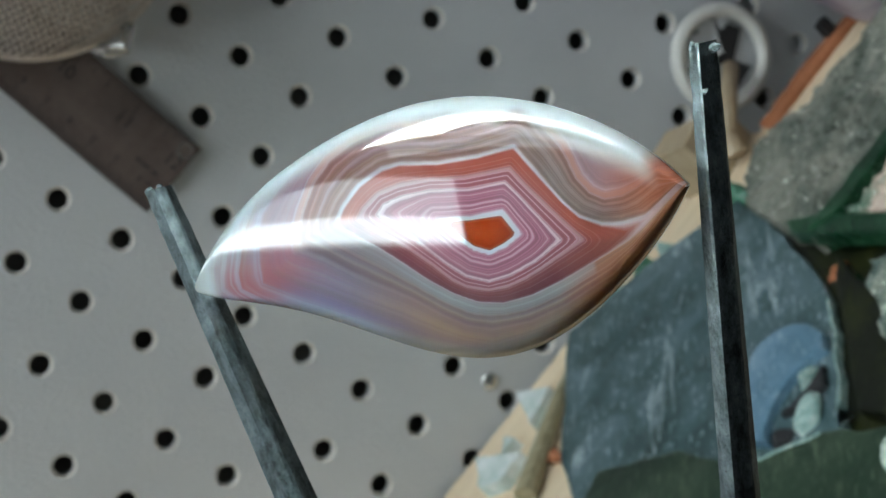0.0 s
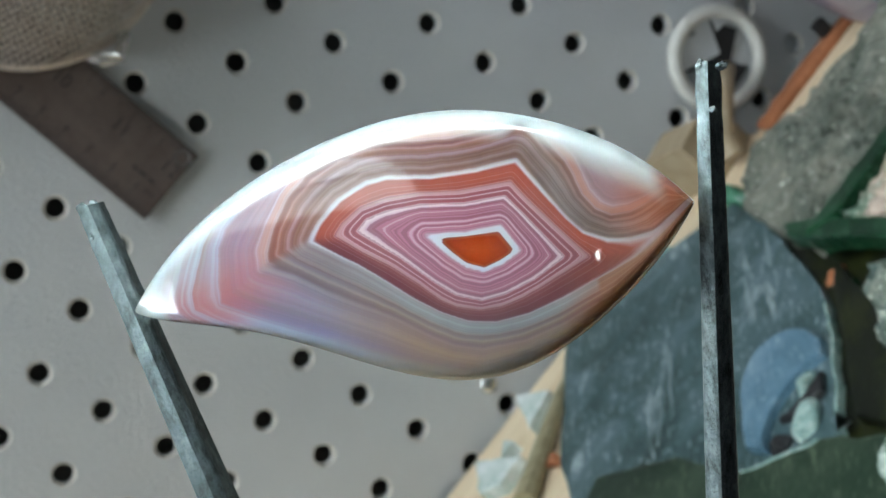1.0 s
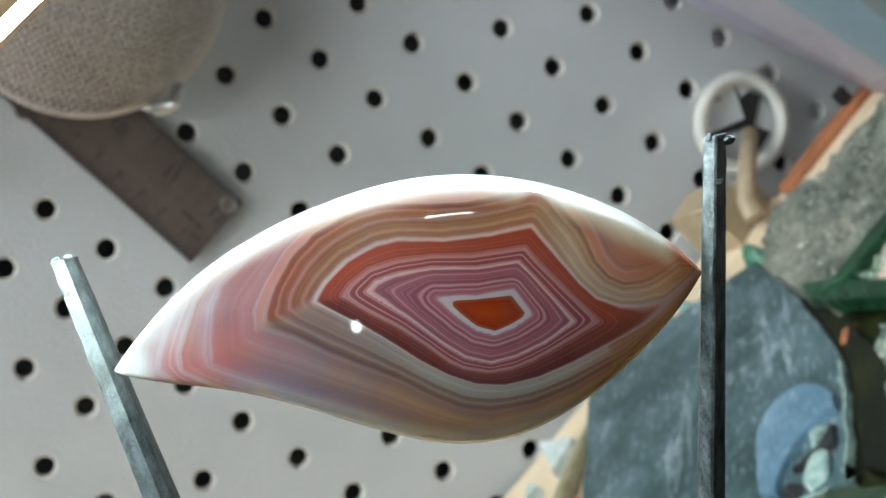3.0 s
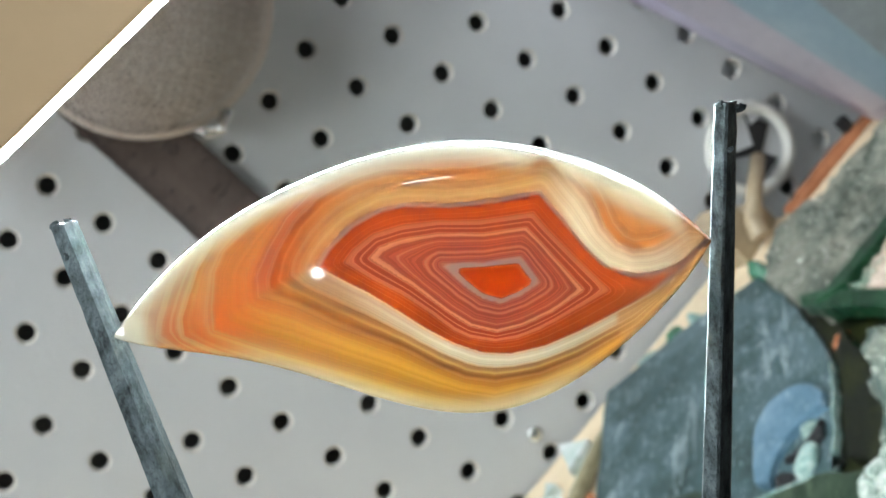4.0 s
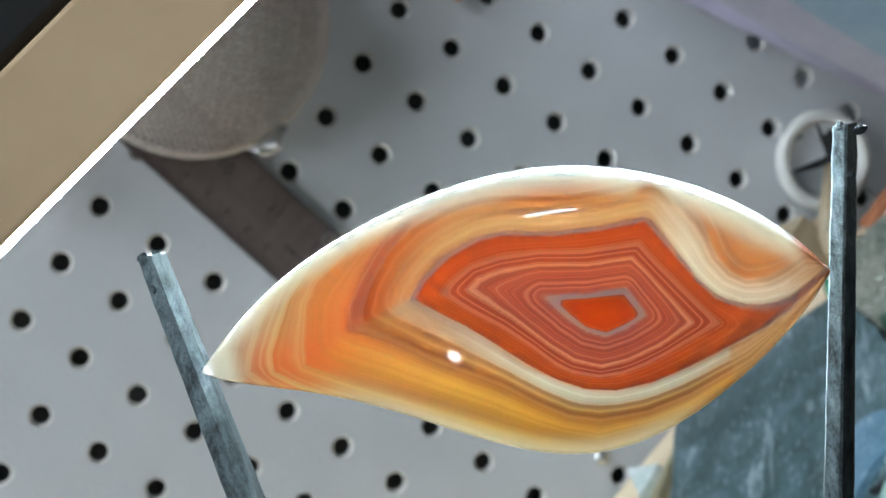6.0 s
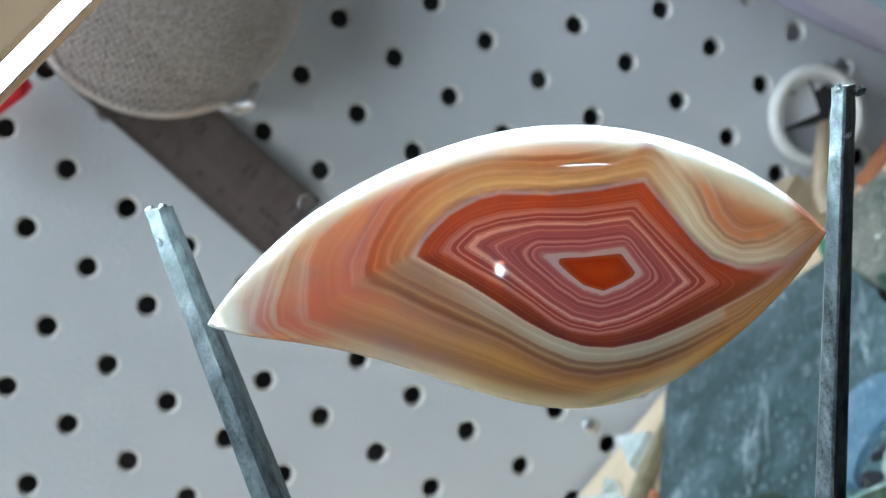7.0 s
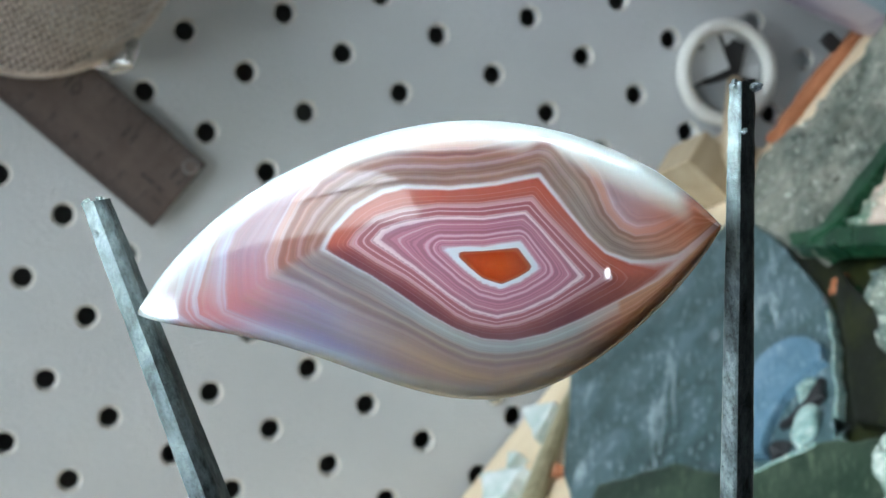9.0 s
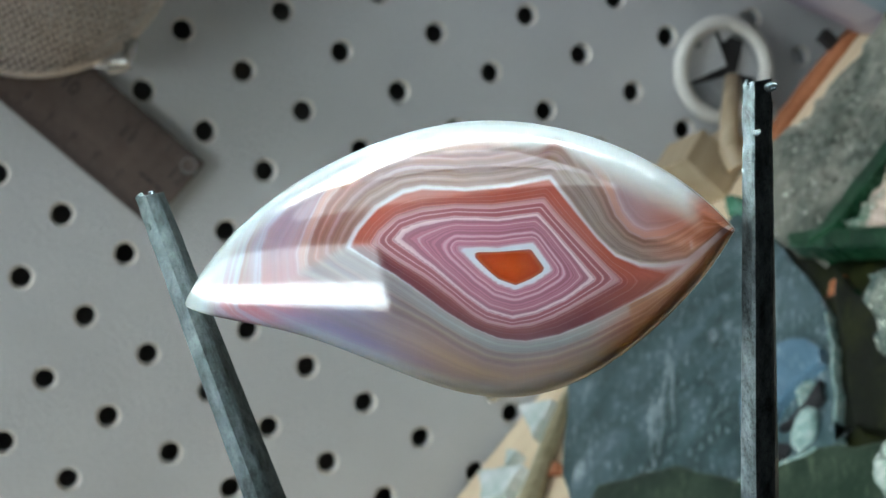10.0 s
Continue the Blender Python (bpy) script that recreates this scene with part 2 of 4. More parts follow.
    t_lower = [(3.1, (0.32, 0.066, 0.003)), (3.6, (0.26, 0.054, 0.003)), (3.90, (0.24, 0.048, 0.003)), (4.0, (0.45, 0.30, 0.14)), (4.06, (0.66, 0.60, 0.46)), (4.42, (0.58, 0.52, 0.37)), (4.55, (0.30, 0.140, 0.020)), (4.72, (0.44, 0.290, 0.090)),
               (4.86, (0.25, 0.085, 0.006)), (5.05, (0.40, 0.170, 0.010)), (5.4, (0.62, 0.350, 0.028)), (5.9, (0.42, 0.200, 0.012)), (6.1, (0.62, 0.380, 0.045)), (6.6, (0.68, 0.480, 0.110)), (9.0, (0.62, 0.52, 0.28))]
    tcol = m.ramp(t, [(band(p), c) for p, c in t_inner + t_upper])
    tcol = m.mix(under, tcol, m.ramp(t, [(band(p), c) for p, c in t_lower]))
    # the pale bands under the red zone turn amber towards the long tip
    west = fade(along, (0.40, 1), (0.56, 0))
    rusty = times(fade(along, (0.30, 1), (0.46, 0)), m.math("SUBTRACT", 1.0, low), fade(t, (band(4.0), 0), (band(4.1), 0.6), (band(4.95), 0.8), (band(5.1), 0)))
    tcol = m.mix(rusty, tcol, (0.36, 0.075, 0.006))
    tcol = m.mix(times(west, under, fade(t, (band(4.0), 0), (band(4.12), 0.75), (band(5.0), 0.6), (band(5.2), 0))), tcol, (0.30, 0.115, 0.010))
    # tan under the red zone towards the middle
    tan = times(under, fade(along, (0.36, 0), (0.52, 1)), fade(t, (band(4.5), 0), (band(4.95), 0.8), (band(6.2), 0.85)))
    col = m.mix(tan, col, (0.25, 0.162, 0.112))
    # grey round the bay, rust brown towards the long tip
    grey = times(fade(along, (0.74, 0), (0.80, 1), (0.90, 0.8), (0.94, 0)), m.math("SUBTRACT", 1.0, low), fade(t, (band(4.05), 0), (band(4.1), 0.75), (band(4.6), 0.7), (band(4.82), 0)))
    col = m.mix(grey, col, (0.135, 0.120, 0.130))
    brown = times(fade(along, (0.26, 1), (0.42, 0)), m.math("SUBTRACT", 1.0, low), fade(t, (band(4.05), 0), (band(4.12), 0.55), (band(4.84), 0.75), (band(4.87), 0)))
    col = m.mix(brown, col, (0.24, 0.075, 0.045))
    # orange towards the short tip
    east = times(fade(along, (0.76, 0), (0.90, 1)), fade(t, (band(3.1), 0), (band(3.4), 0.4), (band(4.05), 0.35), (band(4.3), 0.85), (band(6.0), 0.9)))
    end = m.math("ADD", low, times(m.math("SUBTRACT", 1.0, low), fade(along, (0.86, 0.15), (0.95, 1))))
    col = m.mix(times(east, end, 0.9), col, (0.50, 0.120, 0.045))
    tcol = m.mix(times(east, fade(t, (band(3.9), 0.3), (band(4.2), 0.8))), tcol, (0.52, 0.29, 0.13))
    # a healed crack, past which the lower bands turn tan
    crack = times(under, fade(along, (0.832, 0), (0.839, 1)), fade(t, (band(3.96), 0), (band(4.0), 1)))
    col = m.mix(times(crack, 0.8), col, (0.30, 0.125, 0.065))
    tcol = m.mix(times(crack, 0.85), tcol, (0.52, 0.31, 0.13))
    # a pale cloud round the bay
    cloud = times(fade(along, (0.75, 0), (0.80, 1), (0.93, 1), (0.97, 0.3)), m.math("SUBTRACT", 1.0, low), fade(t, (band(4.02), 0), (band(4.1), 0.9), (band(4.5), 0.75), (band(4.8), 0.3), (band(5.0), 0)))
    tcol = m.mix(cloud, tcol, (0.70, 0.60, 0.43))
    # orange streak in the bay
    bay = times(fade(along, (0.80, 0), (0.84, 1), (0.91, 1), (0.95, 0)), m.math("SUBTRACT", 1.0, low), fade(t, (band(4.85), 0), (band(5.0), 1), (band(5.12), 0.2), (band(5.2), 0.9), (band(5.5), 0)))
    tcol = m.mix(bay, tcol, (0.48, 0.19, 0.02))
    # fine growth lines
    n1 = m.add("ShaderNodeTexNoise", noise_dimensions="1D")
    n1.inputs["Scale"].default_value, n1.inputs["Detail"].default_value, n1.inputs["Roughness"].default_value = 5.5, 2.0, 0.6
    m.link(v, n1.inputs["W"])
    line = m.math("SUBTRACT", times(n1.outputs["Fac"], 5.0), 2.3)
    inside = fade(t, (band(1.0), 0), (band(1.12), 1), (band(3.1), 0.9), (band(3.3), 0.2), (band(3.9), 0.2), (band(4.1), 0.5), (band(4.85), 0.5), (band(5.1), 0.3), (band(6.5), 0.1))
    lift = times(fade(line, (0.5, 0), (1.0, 0.5)), inside)
    sink = times(fade(line, (0.0, 0.48), (0.28, 0)), inside)
    col = m.mix(lift, col, m.ramp(t, [(band(3.9), (0.58, 0.46, 0.50)), (band(4.1), (0.40, 0.33, 0.325))]))
    col = m.mix(sink, col, m.ramp(t, [(band(3.9), (0.10, 0.038, 0.052)), (band(4.1), (0.065, 0.042, 0.046))]))
    tcol = m.mix(times(lift, 0.55), tcol, (0.58, 0.23, 0.05))
    tcol = m.mix(times(sink, 0.8), tcol, (0.20, 0.030, 0.002))
    # folded bands, rust red along the spine of the long tip, fading into the skin above and into blue below
    n2 = m.add("ShaderNodeTexNoise", noise_dimensions="1D")
    n2.inputs["Scale"].default_value, n2.inputs["Detail"].default_value, n2.inputs["Roughness"].default_value = 3.4, 2.0, 0.5
    m.link(v, n2.inputs["W"])
    fold = fade(n2.outputs["Fac"], (0.38, 1), (0.50, 0.65), (0.60, 0.2))
    outer = fade(t, (band(4.98), 0), (band(5.1), 0.45), (band(5.7), 0.75), (band(5.97), 1), (band(6.02), 0.35), (band(6.5), 0.9), (band(6.98), 1), (band(7.03), 0.3), (band(7.5), 0.9), (band(8.3), 0.5))
    rust = times(spine, outer, m.math("ADD", times(fold, 0.5), 0.5))
    col = m.mix(times(rust, 0.95), col, (0.40, 0.085, 0.058))
    tcol = m.mix(times(rust, 0.95), tcol, (0.56, 0.115, 0.005))
    haze = times(fade(along, (0.0, 1), (0.34, 0.9), (0.42, 0)), fade(t, (band(5.0), 0), (band(5.2), 0.5)), fold)
    col = m.mix(times(haze, 0.7), col, (0.15, 0.128, 0.205))
    tcol = m.mix(haze, tcol, (0.54, 0.190, 0.010))
    # clear white skin
    col = m.mix(times(skin, 0.92), col, (0.54, 0.59, 0.60))
    tcol = m.mix(skin, tcol, (1.0, 0.88, 0.64))
    col = m.mix(fade(m.noise(160, 4), (0.4, 0), (0.8, 0.09)), col, (0.42, 0.40, 0.41))
    # grey-violet streaks under the red zone, towards the long tip
    veil = times(fade(along, (0.34, 1), (0.52, 0)), under, fade(t, (band(4.0), 0), (band(4.06), 0.85), (band(4.45), 0.75), (band(4.6), 0.2), (band(4.8), 0.6), (band(5.0), 0)))
    col = m.mix(veil, col, (0.125, 0.095, 0.115))
    rich = m.add("ShaderNodeGamma")
    rich.inputs[1].default_value = 1.3
    m.link(tcol, rich.inputs[0])
    return polished(m, m.mix(1.0, col, (0.385, 0.40, 0.41), "MULTIPLY"), rich.outputs[0], 0.27)


def agate_back():
    m = Mat("agate_back")
    n = m.noise(160, 4)
    return polished(m, m.ramp(n, [(0.3, (0.62, 0.50, 0.46)), (0.7, (0.75, 0.75, 0.74))]), m.ramp(n, [(0.3, (0.97, 0.92, 0.87)), (0.7, (0.97, 0.96, 0.95))]), 0.94)


AGATE_FRONT = agate_material()
AGATE_BACK = agate_back()
PEGBOARD = pegboard_material()
LIT_RIM = plain("lit_hardboard_edge", (0.54, 0.50, 0.44), (0.68, 0.64, 0.58), 300, 0.5)
WALL = plain("wall_paint", (0.30, 0.29, 0.27), (0.36, 0.35, 0.33), 8, 0.8)
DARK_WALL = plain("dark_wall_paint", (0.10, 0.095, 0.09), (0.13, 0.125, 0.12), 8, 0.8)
FLOOR = plain("concrete", (0.16, 0.16, 0.155), (0.24, 0.235, 0.22), 10, 0.7)
RULER = steel("ruler_steel", (0.125, 0.090, 0.078), (0.19, 0.142, 0.124), 0.40, 60, 0.6)
INK = plain("black_ink", (0.015, 0.015, 0.018), (0.025, 0.025, 0.028), 300, 0.5)
WIRE = steel("strainer_wire", (0.60, 0.49, 0.42), (0.95, 0.88, 0.80), 0.28, 500, 0.5)
WIRE_SHADED = steel("shaded_wire", (0.14, 0.11, 0.095), (0.34, 0.28, 0.245), 0.40, 500, 0.3)
CHROME = steel("bright_steel", (0.6, 0.6, 0.58), (0.85, 0.85, 0.82), 0.2, 200)
RED = plain("red_plastic", (0.55, 0.02, 0.03), (0.65, 0.03, 0.04), 120, 0.35)
SHELF_WOOD = wood("pale_pine", (0.62, 0.48, 0.31), (0.78, 0.65, 0.46))
BLOCK_WOOD = wood("beech", (0.34, 0.26, 0.16), (0.46, 0.37, 0.25))
STICK = wood("weathered_stick", (0.24, 0.21, 0.12), (0.40, 0.35, 0.22), 3)
NEPHRITE = stone_slab("sawn_nephrite", (0.013, 0.034, 0.032), (0.046, 0.085, 0.090), (0.105, 0.155, 0.175), (0.66, 0.76, 0.80))
NEPHRITE_DARK = stone_slab("dark_nephrite", (0.005, 0.015, 0.008), (0.015, 0.032, 0.018), (0.040, 0.062, 0.038), (0.16, 0.20, 0.13))
GREEN_DARK = stone_slab("bottle_green_stone", (0.002, 0.016, 0.006), (0.008, 0.042, 0.016), (0.03, 0.09, 0.045), (0.14, 0.26, 0.17), 0.25)
OLIVE = stone_slab("olive_serpentine", (0.001, 0.0015, 0.0003), (0.004, 0.006, 0.001), (0.024, 0.028, 0.003), (0.05, 0.06, 0.012), 0.42)
BLUE_STONE = stone_slab("blue_chalcedony", (0.06, 0.13, 0.18), (0.12, 0.21, 0.29), (0.24, 0.34, 0.43), (0.62, 0.72, 0.78), 0.3)
GREY_ROCK = rough_rock("grey_green_rock", [(0.32, (0.045, 0.060, 0.045)), (0.45, (0.115, 0.125, 0.098)), (0.57, (0.185, 0.185, 0.148)), (0.70, (0.29, 0.28, 0.23))], 55, grains=0.22, veins=0.25, glint_flecks=0.665)
GREEN_ROCK = rough_rock("green_rock", [(0.32, (0.02, 0.035, 0.028)), (0.46, (0.09, 0.13, 0.115)), (0.56, (0.24, 0.26, 0.21)), (0.70, (0.46, 0.42, 0.33))], 60, grains=0.35, veins=0.5)
JADE = plain("green_jade", (0.03, 0.16, 0.08), (0.14, 0.34, 0.22), 120, 0.25, bump=0.3, Transmission_Weight=0.25, IOR=1.6)
PINK_ROCK = rough_rock("pink_green_rock", [(0.34, (0.012, 0.05, 0.025)), (0.46, (0.12, 0.20, 0.14)), (0.56, (0.52, 0.38, 0.30)), (0.70, (0.68, 0.62, 0.55))], 60)
WHITE_ROCK = rough_rock("white_crystal", [(0.36, (0.03, 0.06, 0.04)), (0.48, (0.26, 0.34, 0.29)), (0.60, (0.72, 0.74, 0.70))], 90)
PALE_CHIP = rough_rock("pale_green_chip", [(0.3, (0.12, 0.24, 0.21)), (0.5, (0.34, 0.48, 0.44)), (0.7, (0.64, 0.72, 0.69))], 140, rough=0.25, veins=0.4)
TERRACOTTA = plain("terracotta", (0.26, 0.092, 0.035), (0.42, 0.16, 0.07), 90, 0.7, bump=0.4)
PURPLE = plain("lilac_plastic", (0.27, 0.235, 0.32), (0.38, 0.35, 0.44), 30, 0.35)
# two pale tints for the reflections painted on the tub's side
BLUE_SHEEN = plain("blue_sheen", (0.24, 0.31, 0.37), (0.31, 0.38, 0.43), 40, 0.3)
PINK_SHEEN = plain("pink_sheen", (0.36, 0.32, 0.38), (0.44, 0.41, 0.46), 40, 0.3)
WHITE_PLASTIC = plain("white_plastic", (0.62, 0.60, 0.55), (0.72, 0.70, 0.65), 60, 0.4)
GREY_PLASTIC = plain("grey_plastic", (0.24, 0.255, 0.26), (0.32, 0.335, 0.34), 60, 0.5)
ORANGE = plain("orange_plastic", (0.55, 0.16, 0.02), (0.66, 0.22, 0.03), 90, 0.4)
QUARTZ = plain("green_white_quartz", (0.50, 0.64, 0.58), (0.92, 0.95, 0.94), 130, 0.16, bump=0.5, bscale=500.0, Transmission_Weight=0.15, IOR=1.5)
PAPER = plain("white_paper", (0.62, 0.63, 0.64), (0.70, 0.71, 0.72), 60, 0.7)
BLACK = plain("black_rubber", (0.012, 0.012, 0.013), (0.022, 0.022, 0.024), 100, 0.55)
TWEEZER = steel("tweezer_steel", (0.014, 0.017, 0.018), (0.15, 0.178, 0.188), 0.36, 800, 0.9)
# a faint emission stands in for light falling on the cream cover
LAMP_BODY = plain("cream_lit_cover", (0.50, 0.37, 0.23), (0.58, 0.44, 0.28), 30, 0.45, Emission_Color=(1.0, 0.66, 0.34), Emission_Strength=0.13)
BRICK_DARK = plain("dark_cloth", (0.02, 0.018, 0.018), (0.03, 0.026, 0.025), 60, 0.8)


def glow_material(name, colour, strength):
    m = Mat(name)
    e = m.add("ShaderNodeEmission")
    e.inputs[0].default_value, e.inputs[1].default_value = (*colour, 1), strength
    m.link(e.outputs[0], m.out.inputs[0])
    return m.m


DIFFUSER = glow_material("lit_diffuser", (0.93, 1.0, 0.98), 590.0)
FROSTED_PANE = glow_material("frosted_pane", (0.98, 1.0, 0.94), 6.0)
SKY_PANE = glow_material("sky_lit_pane", (0.94, 1.0, 1.0), 8.5)
TUBE_BRIGHT = glow_material("lit_white_tube", (0.97, 1.0, 1.0), 28.0)
TUBE_SOFT = glow_material("lit_white_reflector", (0.95, 1.0, 0.99), 9.0)
BULB = glow_material("lit_bulb", (1.0, 0.96, 0.88), 70.0)
TUBE_GLOW = glow_material("lit_tube", (1.0, 0.97, 0.92), 22.0)

# ---------------------------------------------------------------- building helpers


def part(name, bm, material, parent=None, label="", smooth=False):
    """One mesh object from bm, under parent if there is one."""
    me = bpy.data.meshes.new(name)
    bm.to_mesh(me)
    bm.free()
    for mat in material if isinstance(material, (list, tuple)) else (material,):
        me.materials.append(mat)
    if smooth:
        for p in me.polygons:
            p.use_smooth = True
    ob = new(name, me)
    if parent:
        ob.parent = parent
    if label:
        ob["label"] = label
    return ob


def thing(name, m, label, category, group="", kind=""):
    ob = new(name)
    ob.empty_display_size = 0.02
    ob.matrix_basis = m
    return tagged(ob, label, category, group, kind)


def box(bm, x0, x1, y0, y1, z0, z1, bevel=0.0, seg=1):
    vs = [bm.verts.new((x, y, z)) for x in (x0, x1) for y in (y0, y1) for z in (z0, z1)]
    fs = [bm.faces.new([vs[i] for i in f]) for f in ((0, 1, 3, 2), (4, 6, 7, 5), (0, 4, 5, 1), (2, 3, 7, 6), (0, 2, 6, 4), (1, 5, 7, 3))]
    if bevel:
        es = list({e for f in fs for e in f.edges})
        bmesh.ops.bevel(bm, geom=es, offset=bevel, segments=seg, affect="EDGES", profile=0.6)
    return bm


def tube(bm, pts, r, n=8, cap=True):
    """A round tube along pts; r a number or one for each point."""
    pts = [Vector(p) for p in pts]
    rs = r if isinstance(r, (list, tuple)) else [r] * len(pts)
    rings = []
    side = None
    for i, p in enumerate(pts):
        d = (pts[min(i + 1, len(pts) - 1)] - pts[max(i - 1, 0)]).normalized()
        if side is None:
            side = d.orthogonal().normalized()
        side = (side - d * side.dot(d)).normalized()
        up = d.cross(side)
        rings.append([bm.verts.new(p + rs[i] * (math.cos(a) * side + math.sin(a) * up)) for a in (2 * math.pi * k / n for k in range(n))])
    for a, b in zip(rings, rings[1:]):
        for k in range(n):
            bm.faces.new((a[k], a[(k + 1) % n], b[(k + 1) % n], b[k]))
    if cap:
        bm.faces.new(rings[0][::-1])
        bm.faces.new(rings[-1])
    return bm


def torus(bm, R, r, n=48, k=12, axis="Y"):
    ring = []
    for i in range(n):
        a = 2 * math.pi * i / n
        row = []
        for j in range(k):
            b = 2 * math.pi * j / k
            d, h = R + r * math.cos(b), r * math.sin(b)
            row.append(bm.verts.new((d * math.cos(a), h, d * math.sin(a)) if axis == "Y" else (d * math.cos(a), d * math.sin(a), h)))
        ring.append(row)
    for i in range(n):
        for j in range(k):
            bm.faces.new((ring[i][j], ring[(i + 1) % n][j], ring[(i + 1) % n][(j + 1) % k], ring[i][(j + 1) % k]))
    return bm


def slab_mesh(plan, z0, z1, seed, wobble=0.0012, cuts=5, bevel=0.0008):
    """A sawn plate: plan is its outline, its edges broken and uneven."""
    bm = bmesh.new()
    pts = []
    for (ax, ay), (bx, by) in zip(plan, plan[1:] + plan[:1]):
        for k in range(cuts):
            s = k / cuts
            p = Vector((ax + (bx - ax) * s, ay + (by - ay) * s, 0))
            j = wobble if k else wobble * 0.3
            q = noise.noise_vector(p * 140 + Vector((seed, 0, 0)))
            pts.append(p + Vector((q.x, q.y, 0)) * j)
    bot = [bm.verts.new((p.x, p.y, z0)) for p in pts]
    top = [bm.verts.new((p.x, p.y, z1)) for p in pts]
    n = len(pts)
    bm.faces.new(top)
    bm.faces.new(bot[::-1])
    for i in range(n):
        bm.faces.new((bot[i], bot[(i + 1) % n], top[(i + 1) % n], top[i]))
    bmesh.ops.recalc_face_normals(bm, faces=bm.faces)
    edge = [e for e in bm.edges if all(v.co.z > z1 - 1e-6 for v in e.verts)]
    bmesh.ops.bevel(bm, geom=edge, offset=bevel, segments=2, affect="EDGES", profile=0.6)
    return bm


def rock_mesh(sx, sy, sz, seed, rough=0.28, flat=0.35, sub=4):
    """A broken lump: a ball cut by planes and roughened, its foot at z = 0."""
    bm = bmesh.new()
    bmesh.ops.create_icosphere(bm, subdivisions=sub, radius=1.0)
    rnd = random.Random(seed)
    planes = []
    for _ in range(14):
        d = Vector((rnd.uniform(-1, 1), rnd.uniform(-1, 1), rnd.uniform(-0.7, 1))).normalized()
        planes.append((d, rnd.uniform(0.55, 0.9)))
    off = Vector((seed * 3.7, seed * 1.3, 0))
    for v in bm.verts:
        p = v.co.copy()
        for d, h in planes:
            k = p.dot(d)
            if k > h:
                p -= d * (k - h) * 0.92
        p += p.normalized() * (noise.fractal(p * 2.2 + off, 1.0, 2.0, 5) * rough * 0.35 + noise.noise(p * 9 + off) * rough * 0.09)
        if p.z < -flat:
            p.z = -flat
        v.co = Vector((p.x * sx, p.y * sy, (p.z + flat) * sz))
    return bm


def rough_slab_mesh(plan, h, seed, amp=0.003, rings=26, cuts=12):
    """A broken plate: its outline drawn in ring by ring, the top rough and the rim crumbling."""
    bm = bmesh.new()
    pts = []
    for (ax, ay), (bx, by) in zip(plan, plan[1:] + plan[:1]):
        for k in range(cuts):
            f = k / cuts
            pts.append(Vector((ax + (bx - ax) * f, ay + (by - ay) * f, 0)))
    off = Vector((seed * 2.7, seed * 0.9, 0))
    rows = []
    for r in range(rings + 1):
        f = 1 - r / (rings + 1)
        row = []
        for p in pts:
            q = Vector((p.x * f, p.y * f, 0))
            j = noise.noise_vector(q * 120 + off)
            z = h * min(1.0, 0.55 + 0.9 * (1 - f)) + amp * (noise.fractal(q * 70 + off, 1.0, 2.0, 5) + 0.35 * noise.noise(q * 420 + off) + 0.22 * noise.noise(q * 1100 + off))
            row.append(bm.verts.new((q.x + j.x * amp * 0.8, q.y + j.y * amp * 0.8, max(z, 0.001))))
        rows.append(row)
    foot = [bm.verts.new((v.co.x, v.co.y, 0)) for v in rows[0]]
    n = len(pts)
    for a, b in zip([foot] + rows, rows):
        for k in range(n):
            bm.faces.new((a[k], a[(k + 1) % n], b[(k + 1) % n], b[k]))
    bm.faces.new(rows[-1])
    bm.faces.new(foot[::-1])
    bmesh.ops.recalc_face_normals(bm, faces=bm.faces)
    return bm


def put_rough(name, plan, z0, h, seed, mat, label, category="rock", amp=0.003, group="rough rocks"):
    cx, cy = sum(p[0] for p in plan) / len(plan), sum(p[1] for p in plan) / len(plan)
    ob = part(name, rough_slab_mesh([(x - cx, y - cy) for x, y in plan], h, seed, amp), mat)
    ob.matrix_basis = pose(cx, cy, z0)
    return tagged(ob, label, category, group)


def put_rock(name, x, y, z, size, turn, seed, mat, label, category="rock", rough=0.28, sub=4, group=""):
    ob = part(name, rock_mesh(*size, seed, rough, sub=sub), mat)
    ob.matrix_basis = pose(x, y, z, 0, 0, turn)
    return tagged(ob, label, category, group)


def put_slab(name, plan, z0, z1, seed, mat, label, category="stone slab", wobble=0.0012, group=""):
    cx, cy = sum(p[0] for p in plan) / len(plan), sum(p[1] for p in plan) / len(plan)
    bm = slab_mesh([(x - cx, y - cy) for x, y in plan], 0, z1 - z0, seed, wobble)
    ob = part(name, bm, mat)
    ob.matrix_basis = pose(cx, cy, z0)
    return tagged(ob, label, category, group)


def text_mesh(body, size, depth=0.0):
    cu = bpy.data.curves.new("text", "FONT")
    cu.body, cu.size, cu.align_x, cu.align_y, cu.resolution_u = body, size, "CENTER", "CENTER", 3
    cu.extrude = depth
    ob = bpy.data.objects.new("text", cu)
    scene.collection.objects.link(ob)
    dg = bpy.context.evaluated_depsgraph_get()
    me = bpy.data.meshes.new_from_object(ob.evaluated_get(dg))
    bpy.data.objects.remove(ob)
    bpy.data.curves.remove(cu)
    return me


# ---------------------------------------------------------------- the room
SHELF_Z = 1.140
BOARD = pose(0, 0, 1.3, 0, -7.69, 0)
PITCH = 0.0254


